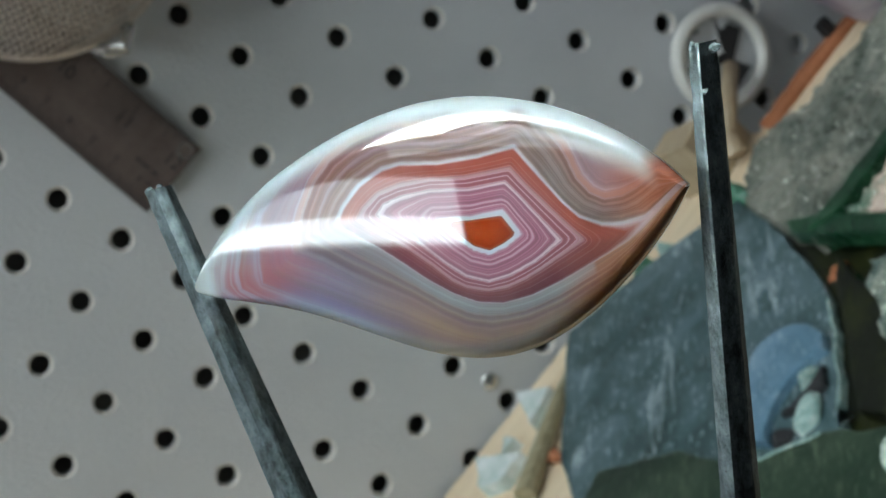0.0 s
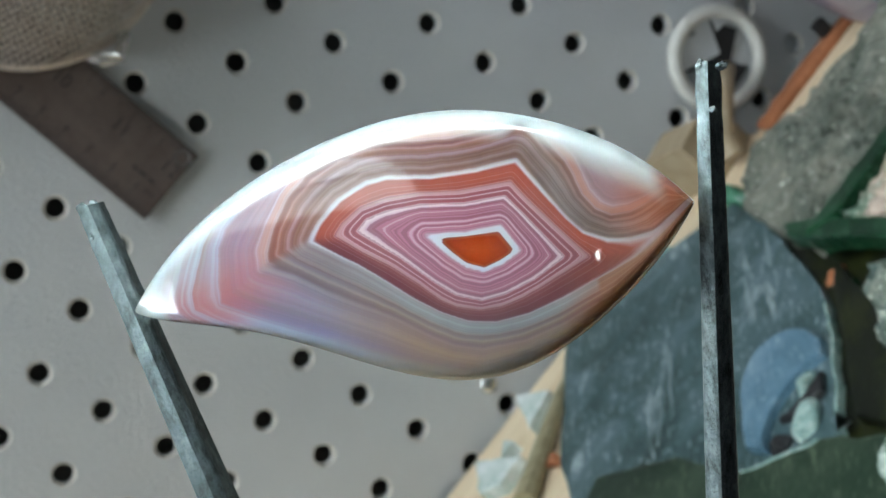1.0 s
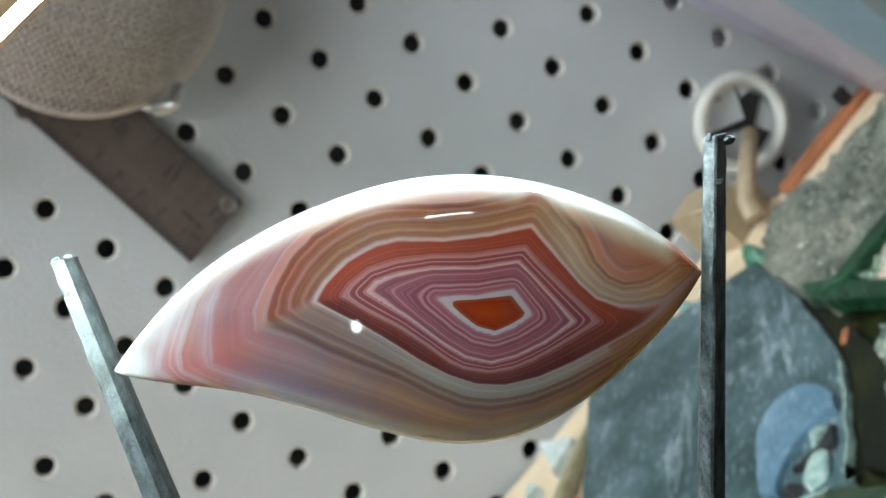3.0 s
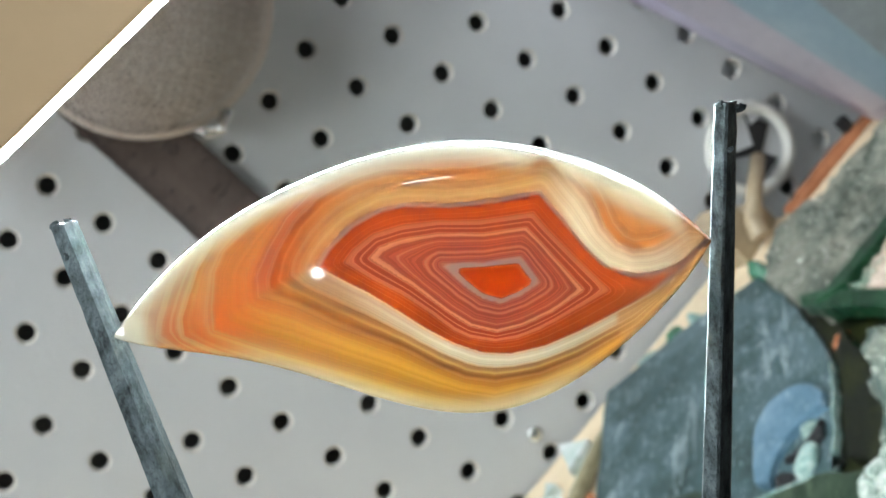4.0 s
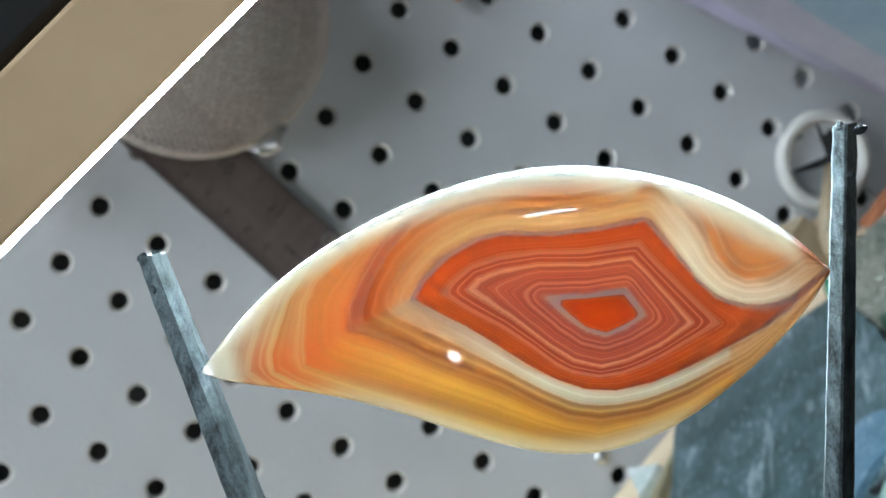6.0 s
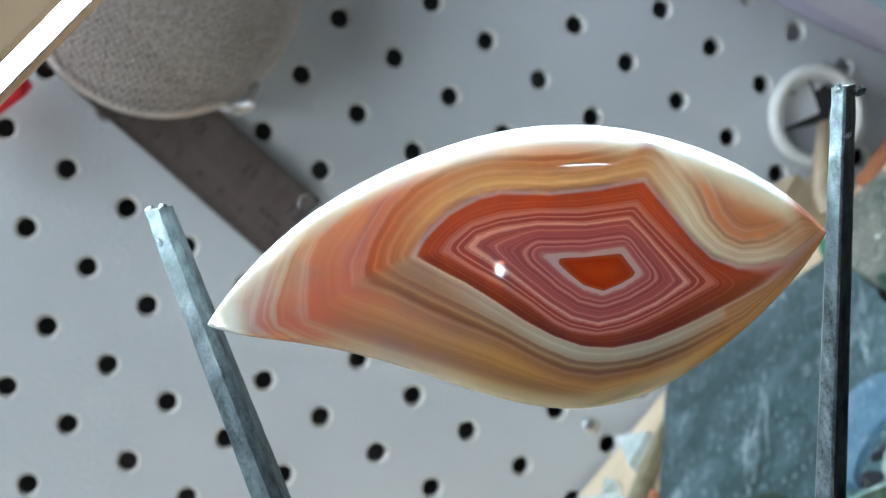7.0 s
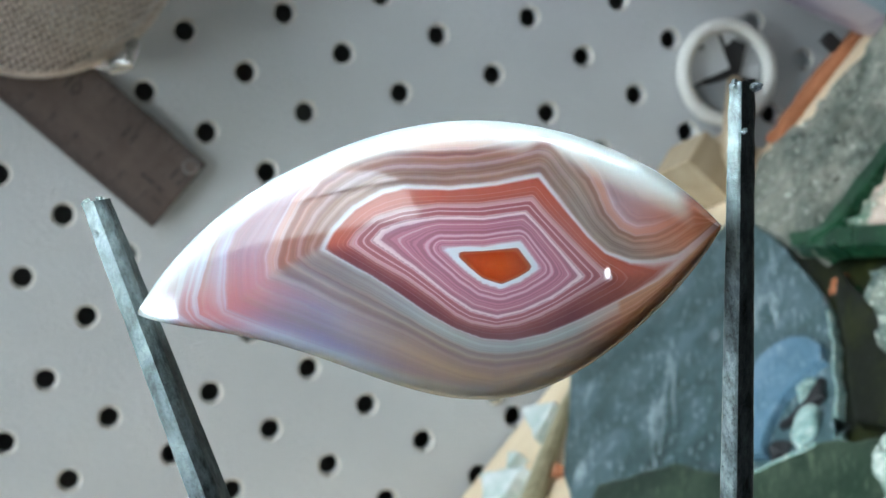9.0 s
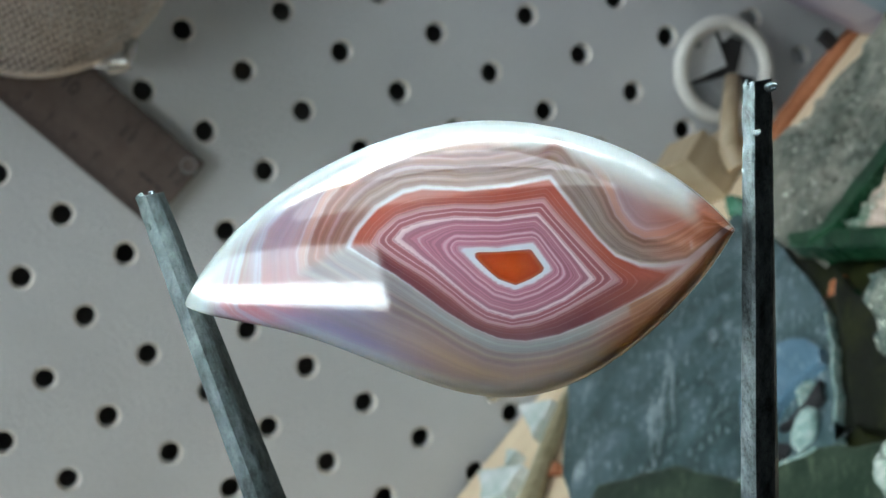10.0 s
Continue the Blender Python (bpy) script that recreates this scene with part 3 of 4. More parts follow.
def room():
    def wall(name, dims, mat, label, category="wall"):
        return tagged(part(name, box(bmesh.new(), *dims), mat), label, category, kind="structure")

    wall("floor", (-1.6, 1.6, -2.7, 0.12, -0.1, 0.0), FLOOR, "grey concrete workshop floor", "floor")
    wall("ceiling", (-1.6, 1.6, -2.7, 0.12, 3.6, 3.7), WALL, "plain grey workshop ceiling", "ceiling")
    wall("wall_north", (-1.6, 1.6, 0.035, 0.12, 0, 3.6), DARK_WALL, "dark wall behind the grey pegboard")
    wall("wall_south", (-1.6, 1.6, -2.7, -2.6, 0, 3.6), DARK_WALL, "plain dark workshop wall")
    wall("wall_east", (1.5, 1.6, -2.6, 0.035, 0, 3.6), DARK_WALL, "plain dark workshop wall")
    # the west wall stands round the high window's opening
    bm = bmesh.new()
    y0, y1, z0, z1 = -1.78, -0.72, 2.38, 3.50
    box(bm, -1.6, -1.5, -2.6, y0, 0, 3.6)
    box(bm, -1.6, -1.5, y1, 0.035, 0, 3.6)
    box(bm, -1.6, -1.5, y0, y1, 0, z0)
    box(bm, -1.6, -1.5, y0, y1, z1, 3.6)
    tagged(part("wall_west", bm, DARK_WALL), "plain dark wall round a high window", "wall", kind="structure")
    t = thing("window_1", pose(-1.55, 0, 0), "high frosted window, bright with daylight", "window", kind="structure")
    bm = bmesh.new()
    for d in ((y0, y1, z0, z0 + 0.02), (y0, y1, z1 - 0.02, z1), (y0, y0 + 0.02, z0 + 0.02, z1 - 0.02), (y1 - 0.02, y1, z0 + 0.02, z1 - 0.02)):
        box(bm, -0.02, 0.02, *d)
    box(bm, -0.02, 0.02, y0 + 0.02, y1 - 0.02, 2.53, 2.545)
    part("window_frame", bm, WHITE_PLASTIC, t)
    part("pane", box(bmesh.new(), -0.003, 0.003, y0 + 0.021, y1 - 0.021, z0 + 0.021, 2.529), FROSTED_PANE, t, "frosted pane lit by the sky")
    part("pane", box(bmesh.new(), -0.003, 0.003, y0 + 0.021, y1 - 0.021, 2.546, z1 - 0.021), SKY_PANE, t, "pane bright with the sky")
    # a tube lamp under a shelf edge, a bare bulb and a small wall lamp, mirrored in the polished stone
    t = thing("tube_lamp", pose(0, 0, 0), "slim white tube lamp, lit, over the bench", "lamp")
    a, b = Vector((-0.687, -0.640, 1.706)), Vector((-0.752, -0.040, 1.826))
    t.matrix_basis = Matrix.Translation((a + b) / 2) @ (Vector((-0.07, -0.43, 1.32)) - (a + b) / 2).to_track_quat("-Z", "Y").to_matrix().to_4x4()
    turn = t.matrix_basis.inverted().to_3x3() @ (b - a).normalized()
    t.matrix_basis = t.matrix_basis @ pose(0, 0, 0, 0, 0, math.degrees(math.atan2(turn.y, turn.x)))
    n = (b - a).length / 2
    part("lamp_tray", box(bmesh.new(), -n - 0.01, n + 0.01, -0.036, 0.030, 0.006, 0.030, 0.003), WHITE_PLASTIC, t)
    part("tube", box(bmesh.new(), -n, n, 0.0015, 0.0230, -0.006, 0.005, 0.004, 3), TUBE_BRIGHT, t, "glowing white tube")
    part("lamp_reflector", box(bmesh.new(), -n, n, -0.0320, -0.0012, -0.001, 0.005, 0.001), TUBE_SOFT, t, "softly lit white reflector")
    for x in (-n + 0.08, n - 0.08):
        e = t.matrix_basis.inverted() @ Vector((-1.5, (t.matrix_basis @ Vector((x, 0, 0))).y, 1.80))
        part("bracket", tube(bmesh.new(), [(x, 0, 0.028), tuple(e)], 0.004, 8), BLACK, t)
    t = thing("bulb_lamp", pose(-1.225, -2.0, 1.950), "small bare bulb hanging from the ceiling, lit", "lamp")
    bm = bmesh.new()
    bmesh.ops.create_uvsphere(bm, u_segments=20, v_segments=12, radius=0.009)
    part("bulb", bm, BULB, t, smooth=True)
    part("socket", tube(bmesh.new(), [(0, 0, 0.010), (0, 0, 0.045)], 0.008, 12), BLACK, t)
    part("cord", tube(bmesh.new(), [(0, 0, 0.045), (0, 0, 1.649)], 0.003, 6), BLACK, t)
    t = thing("wall_lamp", pose(-1.02, -2.598, 2.220, 0, 28, 0), "small oblong white wall lamp, lit", "lamp")
    part("lamp_tray", box(bmesh.new(), -0.11, 0.11, 0.0, 0.02, -0.025, 0.025, 0.004), WHITE_PLASTIC, t)
    part("lamp_glass", box(bmesh.new(), -0.10, 0.10, 0.0205, 0.045, -0.016, 0.016, 0.008, 2), TUBE_BRIGHT, t, "glowing white glass")
    t = thing("ceiling_lamp", pose(-0.30, -0.42, 2.43), "white tube lamp hung from the ceiling, lit", "lamp")
    part("lamp_tray", box(bmesh.new(), -0.48, 0.48, -0.09, 0.09, 0.012, 0.06, 0.004), WHITE_PLASTIC, t)
    part("tube", tube(bmesh.new(), [(-0.45, 0.0, 0.0), (0.45, 0.0, 0.0)], 0.008, 12), TUBE_GLOW, t)
    for x in (-0.4, 0.4):
        part("hanger", tube(bmesh.new(), [(x, 0, 0.055), (x, 0, 1.17)], 0.003, 8), BLACK, t)


def pegboard():
    """A painted hardboard panel with round holes through it, one pitch apart."""
    bm = bmesh.new()
    R, T, N = 0.0036, 0.005, 16
    h = PITCH / 2
    sq = []
    for k in range(N):
        a = 2 * math.pi * k / N + math.pi / 4
        c, s = math.cos(a), math.sin(a)
        m = max(abs(c), abs(s))
        sq.append((h * c / m, h * s / m))
    for i in range(-11, 12):
        for j in range(-15, 12):
            cx, cz = -j * PITCH, -i * PITCH
            out = [bm.verts.new((cx + x, 0, cz + z)) for x, z in sq]
            rim, inn, back = [], [], []
            for k in range(N):
                a = 2 * math.pi * k / N + math.pi / 4
                c, s = math.cos(a), math.sin(a)
                rim.append(bm.verts.new((cx + (R + 0.0008) * c, 0, cz + (R + 0.0008) * s)))
                inn.append(bm.verts.new((cx + R * c, 0.0013, cz + R * s)))
                back.append(bm.verts.new((cx + R * c, T, cz + R * s)))
            for k in range(N):
                n = (k + 1) % N
                bm.faces.new((out[k], out[n], rim[n], rim[k]))
                bm.faces.new((rim[k], rim[n], inn[n], inn[k]))
                bm.faces.new((inn[k], inn[n], back[n], back[k]))
    bmesh.ops.remove_doubles(bm, verts=[v for v in bm.verts if v.co.y == 0], dist=1e-5)
    bmesh.ops.recalc_face_normals(bm, faces=bm.faces)
    for f in bm.faces:
        # the holes' edges: bare hardboard, with the light they catch painted in
        if 0.0001 < f.calc_center_median().y < 0.0010:
            f.material_index = 1
    ob = part("wall_pegboard", bm, [PEGBOARD, LIT_RIM])
    ob.matrix_basis = BOARD
    tagged(ob, "grey painted pegboard with round black holes", "pegboard", kind="structure")


def stud():
    bm = box(bmesh.new(), -0.016, 0.016, 0.0065, 0.034, -0.45, 0.28, 0.001)
    ob = part("wall_stud", bm, PEGBOARD)
    ob.matrix_basis = pose(0.1328, 0, 1.3, 0, -7.69, 0)
    tagged(ob, "grey painted batten behind the pegboard", "batten", kind="structure")


def shelf():
    bm = box(bmesh.new(), -0.55, 0.55, -0.30, -0.0240, SHELF_Z - 0.018, SHELF_Z)
    box(bm, -0.55, 0.104, -0.0240, -0.004, SHELF_Z - 0.018, SHELF_Z)
    tagged(part("shelf", bm, SHELF_WOOD), "pale pine shelf along the pegboard", "shelf", kind="structure")
    bm = box(bmesh.new(), -0.5, 0.5, -0.29, 0.02, 0.4, SHELF_Z - 0.02, 0.002)
    tagged(part("wall_bench", bm, DARK_WALL), "plain dark bench front below the shelf", "bench", kind="structure")


# ---------------------------------------------------------------- things on the pegboard
def ruler():
    x0, x1, zb, zt = -0.0632, -0.0340, 1.2895, 1.595
    w = x1 - x0
    t = thing("steel_ruler", pose(x0, -0.0036, zb), "brown-grey steel twelve-inch ruler hanging on the pegboard", "ruler")
    part("blade", box(bmesh.new(), 0, w, 0, 0.0012, 0, zt - zb, 0.0005, 2), RULER, t)
    y = -0.00012
    bm = bmesh.new()
    for k in range(0, 16 * 6 + 1):           # sixteenths of an inch along one edge
        n = 0.0075 if k % 16 == 0 else 0.0058 if k % 8 == 0 else 0.0045 if k % 4 == 0 else 0.0034 if k % 2 == 0 else 0.0026
        z = k * PITCH / 16 + 0.0004
        box(bm, w - n, w - 0.0004, y, 0.0, z - 0.00017, z + 0.00017)
    part("inch_scale", bm, INK, t, "black inch graduations")
    bm = bmesh.new()
    for k in range(0, 121):                  # millimetres along the other
        n = 0.0052 if k % 10 == 0 else 0.0042 if k % 5 == 0 else 0.0030
        z = k * 0.001 + 0.0004
        box(bm, 0.0004, n, y, 0.0, z - 0.00015, z + 0.00015)
    part("millimetre_scale", bm, INK, t, "black millimetre graduations")

    def digits(txt, size, x, z, turn):
        ob = new("numeral", text_mesh(txt, size))
        ob.data.materials.append(INK)
        ob.parent = t
        ob.matrix_basis = Matrix.Translation((x, y - 0.0001, z)) @ pose(0, 0, 0, 90, turn, 0)

    for k, txt in enumerate(("12", "11", "10", "9", "8")):
        digits(txt, 0.0068, w - 0.0100, k * PITCH + (0.0048 if k == 0 else 0.0012), 90)
    for k in range(1, 12):
        digits(str(k), 0.0040, 0.0074, k * 0.010, -90)
    digits("mm", 0.0030, 0.0080, 0.0052, -90)
    bm = bmesh.new()
    torus(bm, 0.0026, 0.0003, 24, 6)
    hole = part("hang_hole", bm, CHROME, t, "small rimmed hole near the end")
    hole.location = (w - 0.0044, -0.0002, 0.0040)
    bm = bmesh.new()
    for k, n in enumerate((0.0022, 0.0030, 0.0018)):
        box(bm, 0.0115, 0.0125, y, 0.0, 0.006 + k * 0.0036, 0.006 + k * 0.0036 + n)
    part("maker_mark", bm, INK, t, "row of small dark marks")


def strainer():
    """A wire bowl hung with its rim to the board."""
    R = 0.0490
    t = thing("wire_strainer", pose(-0.0130, -0.012, 1.3855), "round fine-mesh wire strainer bowl hanging on the pegboard", "strainer")
    def weave(n, size, skew, wire):
        """Two sets of wires, each passing over and under the other, bent into a bowl."""
        bm = bmesh.new()
        c, q = math.cos(skew), math.sin(skew)
        for turn in (0, 1):
            for k in range(1, n):
                a = -R + 2 * R * k / n
                r = math.sqrt(R * R - a * a)
                pts = []
                for i in range(37):
                    b = math.pi * i / 36
                    u, d = -r * math.cos(b), -r * math.sin(b)
                    wv = 0.00028 * (1 if (i + k) % 2 else -1)
                    x, z = (a, u) if turn == 0 else (u, a)
                    x, z = x * c + z * q, z * c - x * q
                    dent = 1 - 0.10 * math.exp(-((x + 0.01) ** 2 + (z + 0.01) ** 2) / 0.0004)
                    pts.append((x * size, (d * 0.86) * dent * size + wv, z * size))
                tube(bm, pts, wire, 4, False)
        return bm

    tagged(part("wire_mesh", weave(50, 1.0, 0.37, 0.00036), WIRE, t, "woven tarnished wire mesh"), kind="stuff")
    # second mesh, added in dark wire for the shade inside the bowl
    tagged(part("inner_mesh", weave(40, 0.93, 0.95, 0.00055), WIRE_SHADED, t, "wire mesh inside the outer one, darkened for the bowl's shade"), kind="stuff")
    bm = torus(bmesh.new(), R, 0.0014, 64, 8)
    part("rim", bm, WIRE, t)
    bm = tube(bmesh.new(), [(-0.020, 0.006, -0.044), (-0.018, -0.002, -0.0500), (-0.014, -0.004, -0.0530), (-0.008, -0.002, -0.0505), (-0.006, 0.006, -0.046)], 0.0026, 10)
    part("rest_hook", bm, CHROME, t, "bright bent wire rest")
    bm = tube(bmesh.new(), [(0.0, 0.002, 0.049), (0.0, 0.0, 0.09), (0.0, 0.004, 0.15)], 0.0022, 8)
    part("handle", bm, WIRE, t)


def screw():
    t = thing("screw", pose(-0.0292, -0.0004, 1.1531), "small domed cross-head screw in the pegboard", "screw")
    bm = bmesh.new()
    bmesh.ops.create_uvsphere(bm, u_segments=20, v_segments=10, radius=0.0034)
    for v in bm.verts:
        v.co = Vector((v.co.x, v.co.z * 0.45, v.co.y))
    part("head", bm, CHROME, t, smooth=True)
    bm = bmesh.new()
    box(bm, -0.0018, 0.0018, -0.0018, -0.0012, -0.0003, 0.0003)
    box(bm, -0.0003, 0.0003, -0.00182, -0.0012, -0.0018, 0.0018)
    part("cross_slot", bm, BLACK, t)


def red_clip():
    t = thing("spring_clip", pose(-0.083, -0.010, 1.399, 0, 12, 0), "bright red plastic spring clip on the pegboard", "clip")
    part("jaw", box(bmesh.new(), -0.016, 0.012, -0.006, 0.0, -0.005, 0.006, 0.002, 2), RED, t)
    part("jaw", box(bmesh.new(), -0.016, 0.008, -0.013, -0.007, -0.006, 0.004, 0.002, 2), RED, t)
    part("spring", torus(bmesh.new(), 0.0035, 0.0007, 20, 6, "Z"), CHROME, t).location = (-0.010, -0.0065, 0.0)
    part("peg", tube(bmesh.new(), [(-0.006, 0.0, 0.0), (-0.006, 0.012, 0.0)], 0.002), CHROME, t)


def orange_peg():
    t = thing("orange_peg", pose(0.0640, -0.004, 1.3180), "small pointed orange plastic peg on the pegboard", "peg")
    part("point", tube(bmesh.new(), [(0.0, 0, 0.0), (0.002, 0, 0.0018), (0.008, 0, 0.0070)], [0.0006, 0.0030, 0.0040], 14), ORANGE, t, smooth=True)
    part("shank", tube(bmesh.new(), [(0.0078, 0, 0.0068), (0.020, 0, 0.018)], [0.0042, 0.0042], 14), ORANGE, t, smooth=True)
    part("pin", tube(bmesh.new(), [(0.012, 0, 0.0105), (0.012, 0.010, 0.0105)], 0.0014), CHROME, t)


# ---------------------------------------------------------------- things on the shelf
def ring_and_rod():
    t = thing("plastic_ring", pose(0.1219, -0.0052, 1.1634), "off-white plastic ring hanging on the pegboard", "ring")
    part("hoop", torus(bmesh.new(), 0.0180, 0.0029, 56, 14), WHITE_PLASTIC, t, smooth=True)
    def petal(a0, a1, r, tip):
        return [(r * math.cos(radians(a0 + (a1 - a0) * k / 6)), r * math.sin(radians(a0 + (a1 - a0) * k / 6))) for k in range(7)] + [tip]

    # a black sheet draws the shade in the gap between the scraps
    part("gap_shade", slab_turn(petal(0, 300, 0.0152, (0.004, -0.006)), 0.0008, 0.0044), BLACK, t, "black sheet for the shade in the gap behind the hoop")
    part("paper_scrap", slab_turn(petal(52, 152, 0.0158, (0.0030, -0.0005)), 0.0005, 0.0030), PAPER, t, "torn white paper scrap")
    part("grey_scrap", slab_turn(petal(154, 236, 0.0158, (-0.0005, -0.0030)), 0.0005, 0.0032), GREY_PLASTIC, t, "torn grey paper scrap")
    part("paper_scrap", slab_turn(petal(20, 48, 0.0158, (0.0085, 0.0062)), 0.0005, 0.0030), PAPER, t, "torn white paper scrap")
    part("peg", tube(bmesh.new(), [(0, -0.001, 0.0142), (0, 0.012, 0.0142)], 0.0011, 8), GREY_PLASTIC, t)
    r = thing("wooden_rod", pose(0, 0, 0), "short pale wooden rod leaning through the plastic ring", "rod")
    part("shaft", tube(bmesh.new(), [(0.120, -0.010, 1.160), (0.104, -0.022, 1.1556), (0.092, -0.030, 1.151)], [0.0032, 0.0036, 0.0036], 14), BLOCK_WOOD, r, smooth=True)
    part("rod_foot", tube(bmesh.new(), [(0.0925, -0.0298, 1.1512), (0.089, -0.033, 1.1448)], [0.0040, 0.0045], 14), BLOCK_WOOD, r)


def slab_turn(plan, thick, y):
    bm = slab_mesh(plan, 0, thick, 1, 0.0003, 3, 0.0001)
    for v in bm.verts:
        v.co = Vector((v.co.x, y - v.co.z, v.co.y))
    bmesh.ops.recalc_face_normals(bm, faces=bm.faces)
    return bm


def wood_blocks():
    for x, y, z, sx, sy, sz, turn in ((0.082, -0.017, SHELF_Z, 0.016, 0.022, 0.022, 20), (0.094, -0.016, SHELF_Z, 0.010, 0.018, 0.014, 32)):
        ob = part("wood_block", box(bmesh.new(), -sx / 2, sx / 2, -sy / 2, sy / 2, 0, sz, 0.0009, 2), BLOCK_WOOD)
        ob.matrix_basis = pose(x, y, z, 0, 0, turn)
        tagged(ob, "small pale beech block on the shelf", "wood block", "blocks on the shelf")


def shelf_stones():
    Z = SHELF_Z
    big = put_slab("stone_slab", [(0.001, -0.017), (0.034, -0.035), (0.067, -0.064), (0.054, -0.112), (0.035, -0.160), (-0.004, -0.211), (-0.050, -0.215), (-0.062, -0.140), (-0.043, -0.084)],
             Z, Z + 0.007, 1, NEPHRITE, "large sawn grey-green nephrite slab lying on the shelf", group="slabs on the shelf")
    dark = put_slab("stone_slab", [(-0.0425, -0.126), (-0.027, -0.160), (-0.0250, -0.1930), (-0.0090, -0.2160), (0.000, -0.250), (-0.034, -0.262), (-0.090, -0.215), (-0.085, -0.150)],
             Z + 0.007, Z + 0.014, 2, NEPHRITE_DARK, "dark green sawn slab lying on the larger slab", group="slabs on the shelf")
    put_slab("stone_slab", [(0.048, -0.150), (0.039, -0.161), (0.002, -0.213), (0.004, -0.252), (0.016, -0.240), (0.034, -0.190)],
             Z + 0.004, Z + 0.008, 3, OLIVE, "dark olive polished slab beside the nephrite slab", group="slabs on the shelf")
    # made-up slab, dark for the shade in the gaps between the rocks
    put_slab("stone_slab", [(0.060, -0.060), (0.200, -0.070), (0.210, -0.280), (0.020, -0.285), (-0.016, -0.240), (-0.010, -0.212), (0.026, -0.160), (0.046, -0.112), (0.059, -0.066)],
             Z, Z + 0.004, 5, OLIVE, "dark green slab added under the rough rocks, for the shade between them", group="slabs on the shelf")
    for ob, a, b, h in ((big, (0.0335, -0.1625), (-0.0030, -0.2100), 0.0070), (dark, (-0.0245, -0.1945), (-0.0098, -0.2155), 0.0070)):
        o = ob.matrix_basis.translation
        dx, dy = b[0] - a[0], b[1] - a[1]
        n = Vector((dy, -dx)).normalized() * 0.0005
        rel = [(x - o.x, y - o.y) for x, y in ((a[0] - n.x, a[1] - n.y), (a[0] + n.x, a[1] + n.y), (b[0] + n.x, b[1] + n.y), (b[0] - n.x, b[1] - n.y))]
        part("chipped_edge", slab_mesh(rel, 0.0010, h + 0.0003, 7, 0.0016, 14, 0.0003), PALE_CHIP, ob, "pale chipped edge")
    # a crescent cut from blue stone
    plan = [(0.0207, -0.1766), (0.0223, -0.168), (0.0214, -0.1597), (0.0180, -0.1540), (0.0134, -0.1511), (0.0082, -0.1517), (0.0032, -0.1543), (-0.0025, -0.1597), (-0.0072, -0.1665), (-0.0125, -0.1735), (-0.0165, -0.181)]
    for k in range(12):
        a = radians(151 - 98 * k / 11)
        plan.append((0.0035 + 0.0212 * math.cos(a), -0.1990 + 0.0212 * math.sin(a)))
    put_slab("blue_crescent", plan, Z + 0.007, Z + 0.010, 4, BLUE_STONE, "pale blue chalcedony crescent lying on the nephrite slab", "stone slice", 0.0006)
    put_rock("stone_chip", 0.0062, -0.1835, Z + 0.007, (0.006, 0.0035, 0.003), 40, 11, PALE_CHIP, "pale green stone chip beside the blue crescent", "stone chip", group="chips", sub=3)
    put_rock("stone_chip", -0.0040, -0.195, Z + 0.007, (0.008, 0.005, 0.004), 30, 12, PALE_CHIP, "pale green stone chip on the slab", "stone chip", group="chips", sub=3)
    put_slab("stone_chip", [(0.0115, -0.1870), (0.0060, -0.1935), (-0.0030, -0.1890), (-0.0060, -0.1850), (0.0045, -0.1880)], Z + 0.007, Z + 0.0095, 13, BLACK, "black wedge-shaped stone chip on the slab", "stone chip", group="chips")
    put_rock("stone_chip", -0.0120, -0.1915, Z + 0.007, (0.005, 0.004, 0.003), 80, 14, BLACK, "black stone chip on the slab", "stone chip", group="chips", sub=3)
    # chips and a stick beside the slab
    for k, plan in enumerate(([(-0.0262, -0.0071), (-0.0200, -0.0309), (-0.0354, -0.0376)], [(-0.0553, -0.0169), (-0.0457, -0.0471), (-0.0582, -0.0493), (-0.0640, -0.0400)],
                              [(-0.0440, -0.0260), (-0.0420, -0.0340), (-0.0490, -0.0350)])):
        put_slab("quartz_chip", plan, Z, Z + 0.0055, 21 + k, QUARTZ, "glassy greenish-white quartz chip on the shelf", "stone chip", 0.0016, group="chips")
    put_rock("stone_chip", -0.0412, -0.066, Z, (0.003, 0.004, 0.004), 30, 24, TERRACOTTA, "small pinkish stone chip beside the stick", "stone chip", group="chips", sub=3)
    bm = tube(bmesh.new(), [(-0.0085, -0.0300, Z + 0.003), (-0.0205, -0.0400, Z + 0.0035), (-0.0360, -0.0535, Z + 0.004), (-0.0580, -0.0720, Z + 0.004)], [0.0012, 0.0024, 0.0032, 0.0040], 9)
    tagged(part("stick", bm, STICK), "thin weathered brown stick beside the slab", "stick")
    # lumps
    put_rough("rough_rock", [(0.200, -0.072), (0.1435, -0.0703), (0.1196, -0.0700), (0.0974, -0.0690), (0.0901, -0.0560), (0.0768, -0.0661), (0.0617, -0.0831), (0.0557, -0.1085), (0.0500, -0.1385), (0.0587, -0.1406), (0.0897, -0.1403), (0.14, -0.139), (0.20, -0.138)],
              Z + 0.004, 0.012, 31, GREY_ROCK, "large rough grey-green rock with glittering grains", amp=0.003)
    # the mossy crevice between two rocks, its shade built as a dark wedge
    put_slab("crevice_wedge", [(0.0515, -0.1400), (0.0800, -0.1395), (0.160, -0.1380), (0.160, -0.1500), (0.0800, -0.1480), (0.0620, -0.1490)], Z + 0.004, Z + 0.0150, 37, GREEN_DARK,
             "dark mossy green crevice between two rough rocks, built as a wedge", "stone slab", 0.0022)
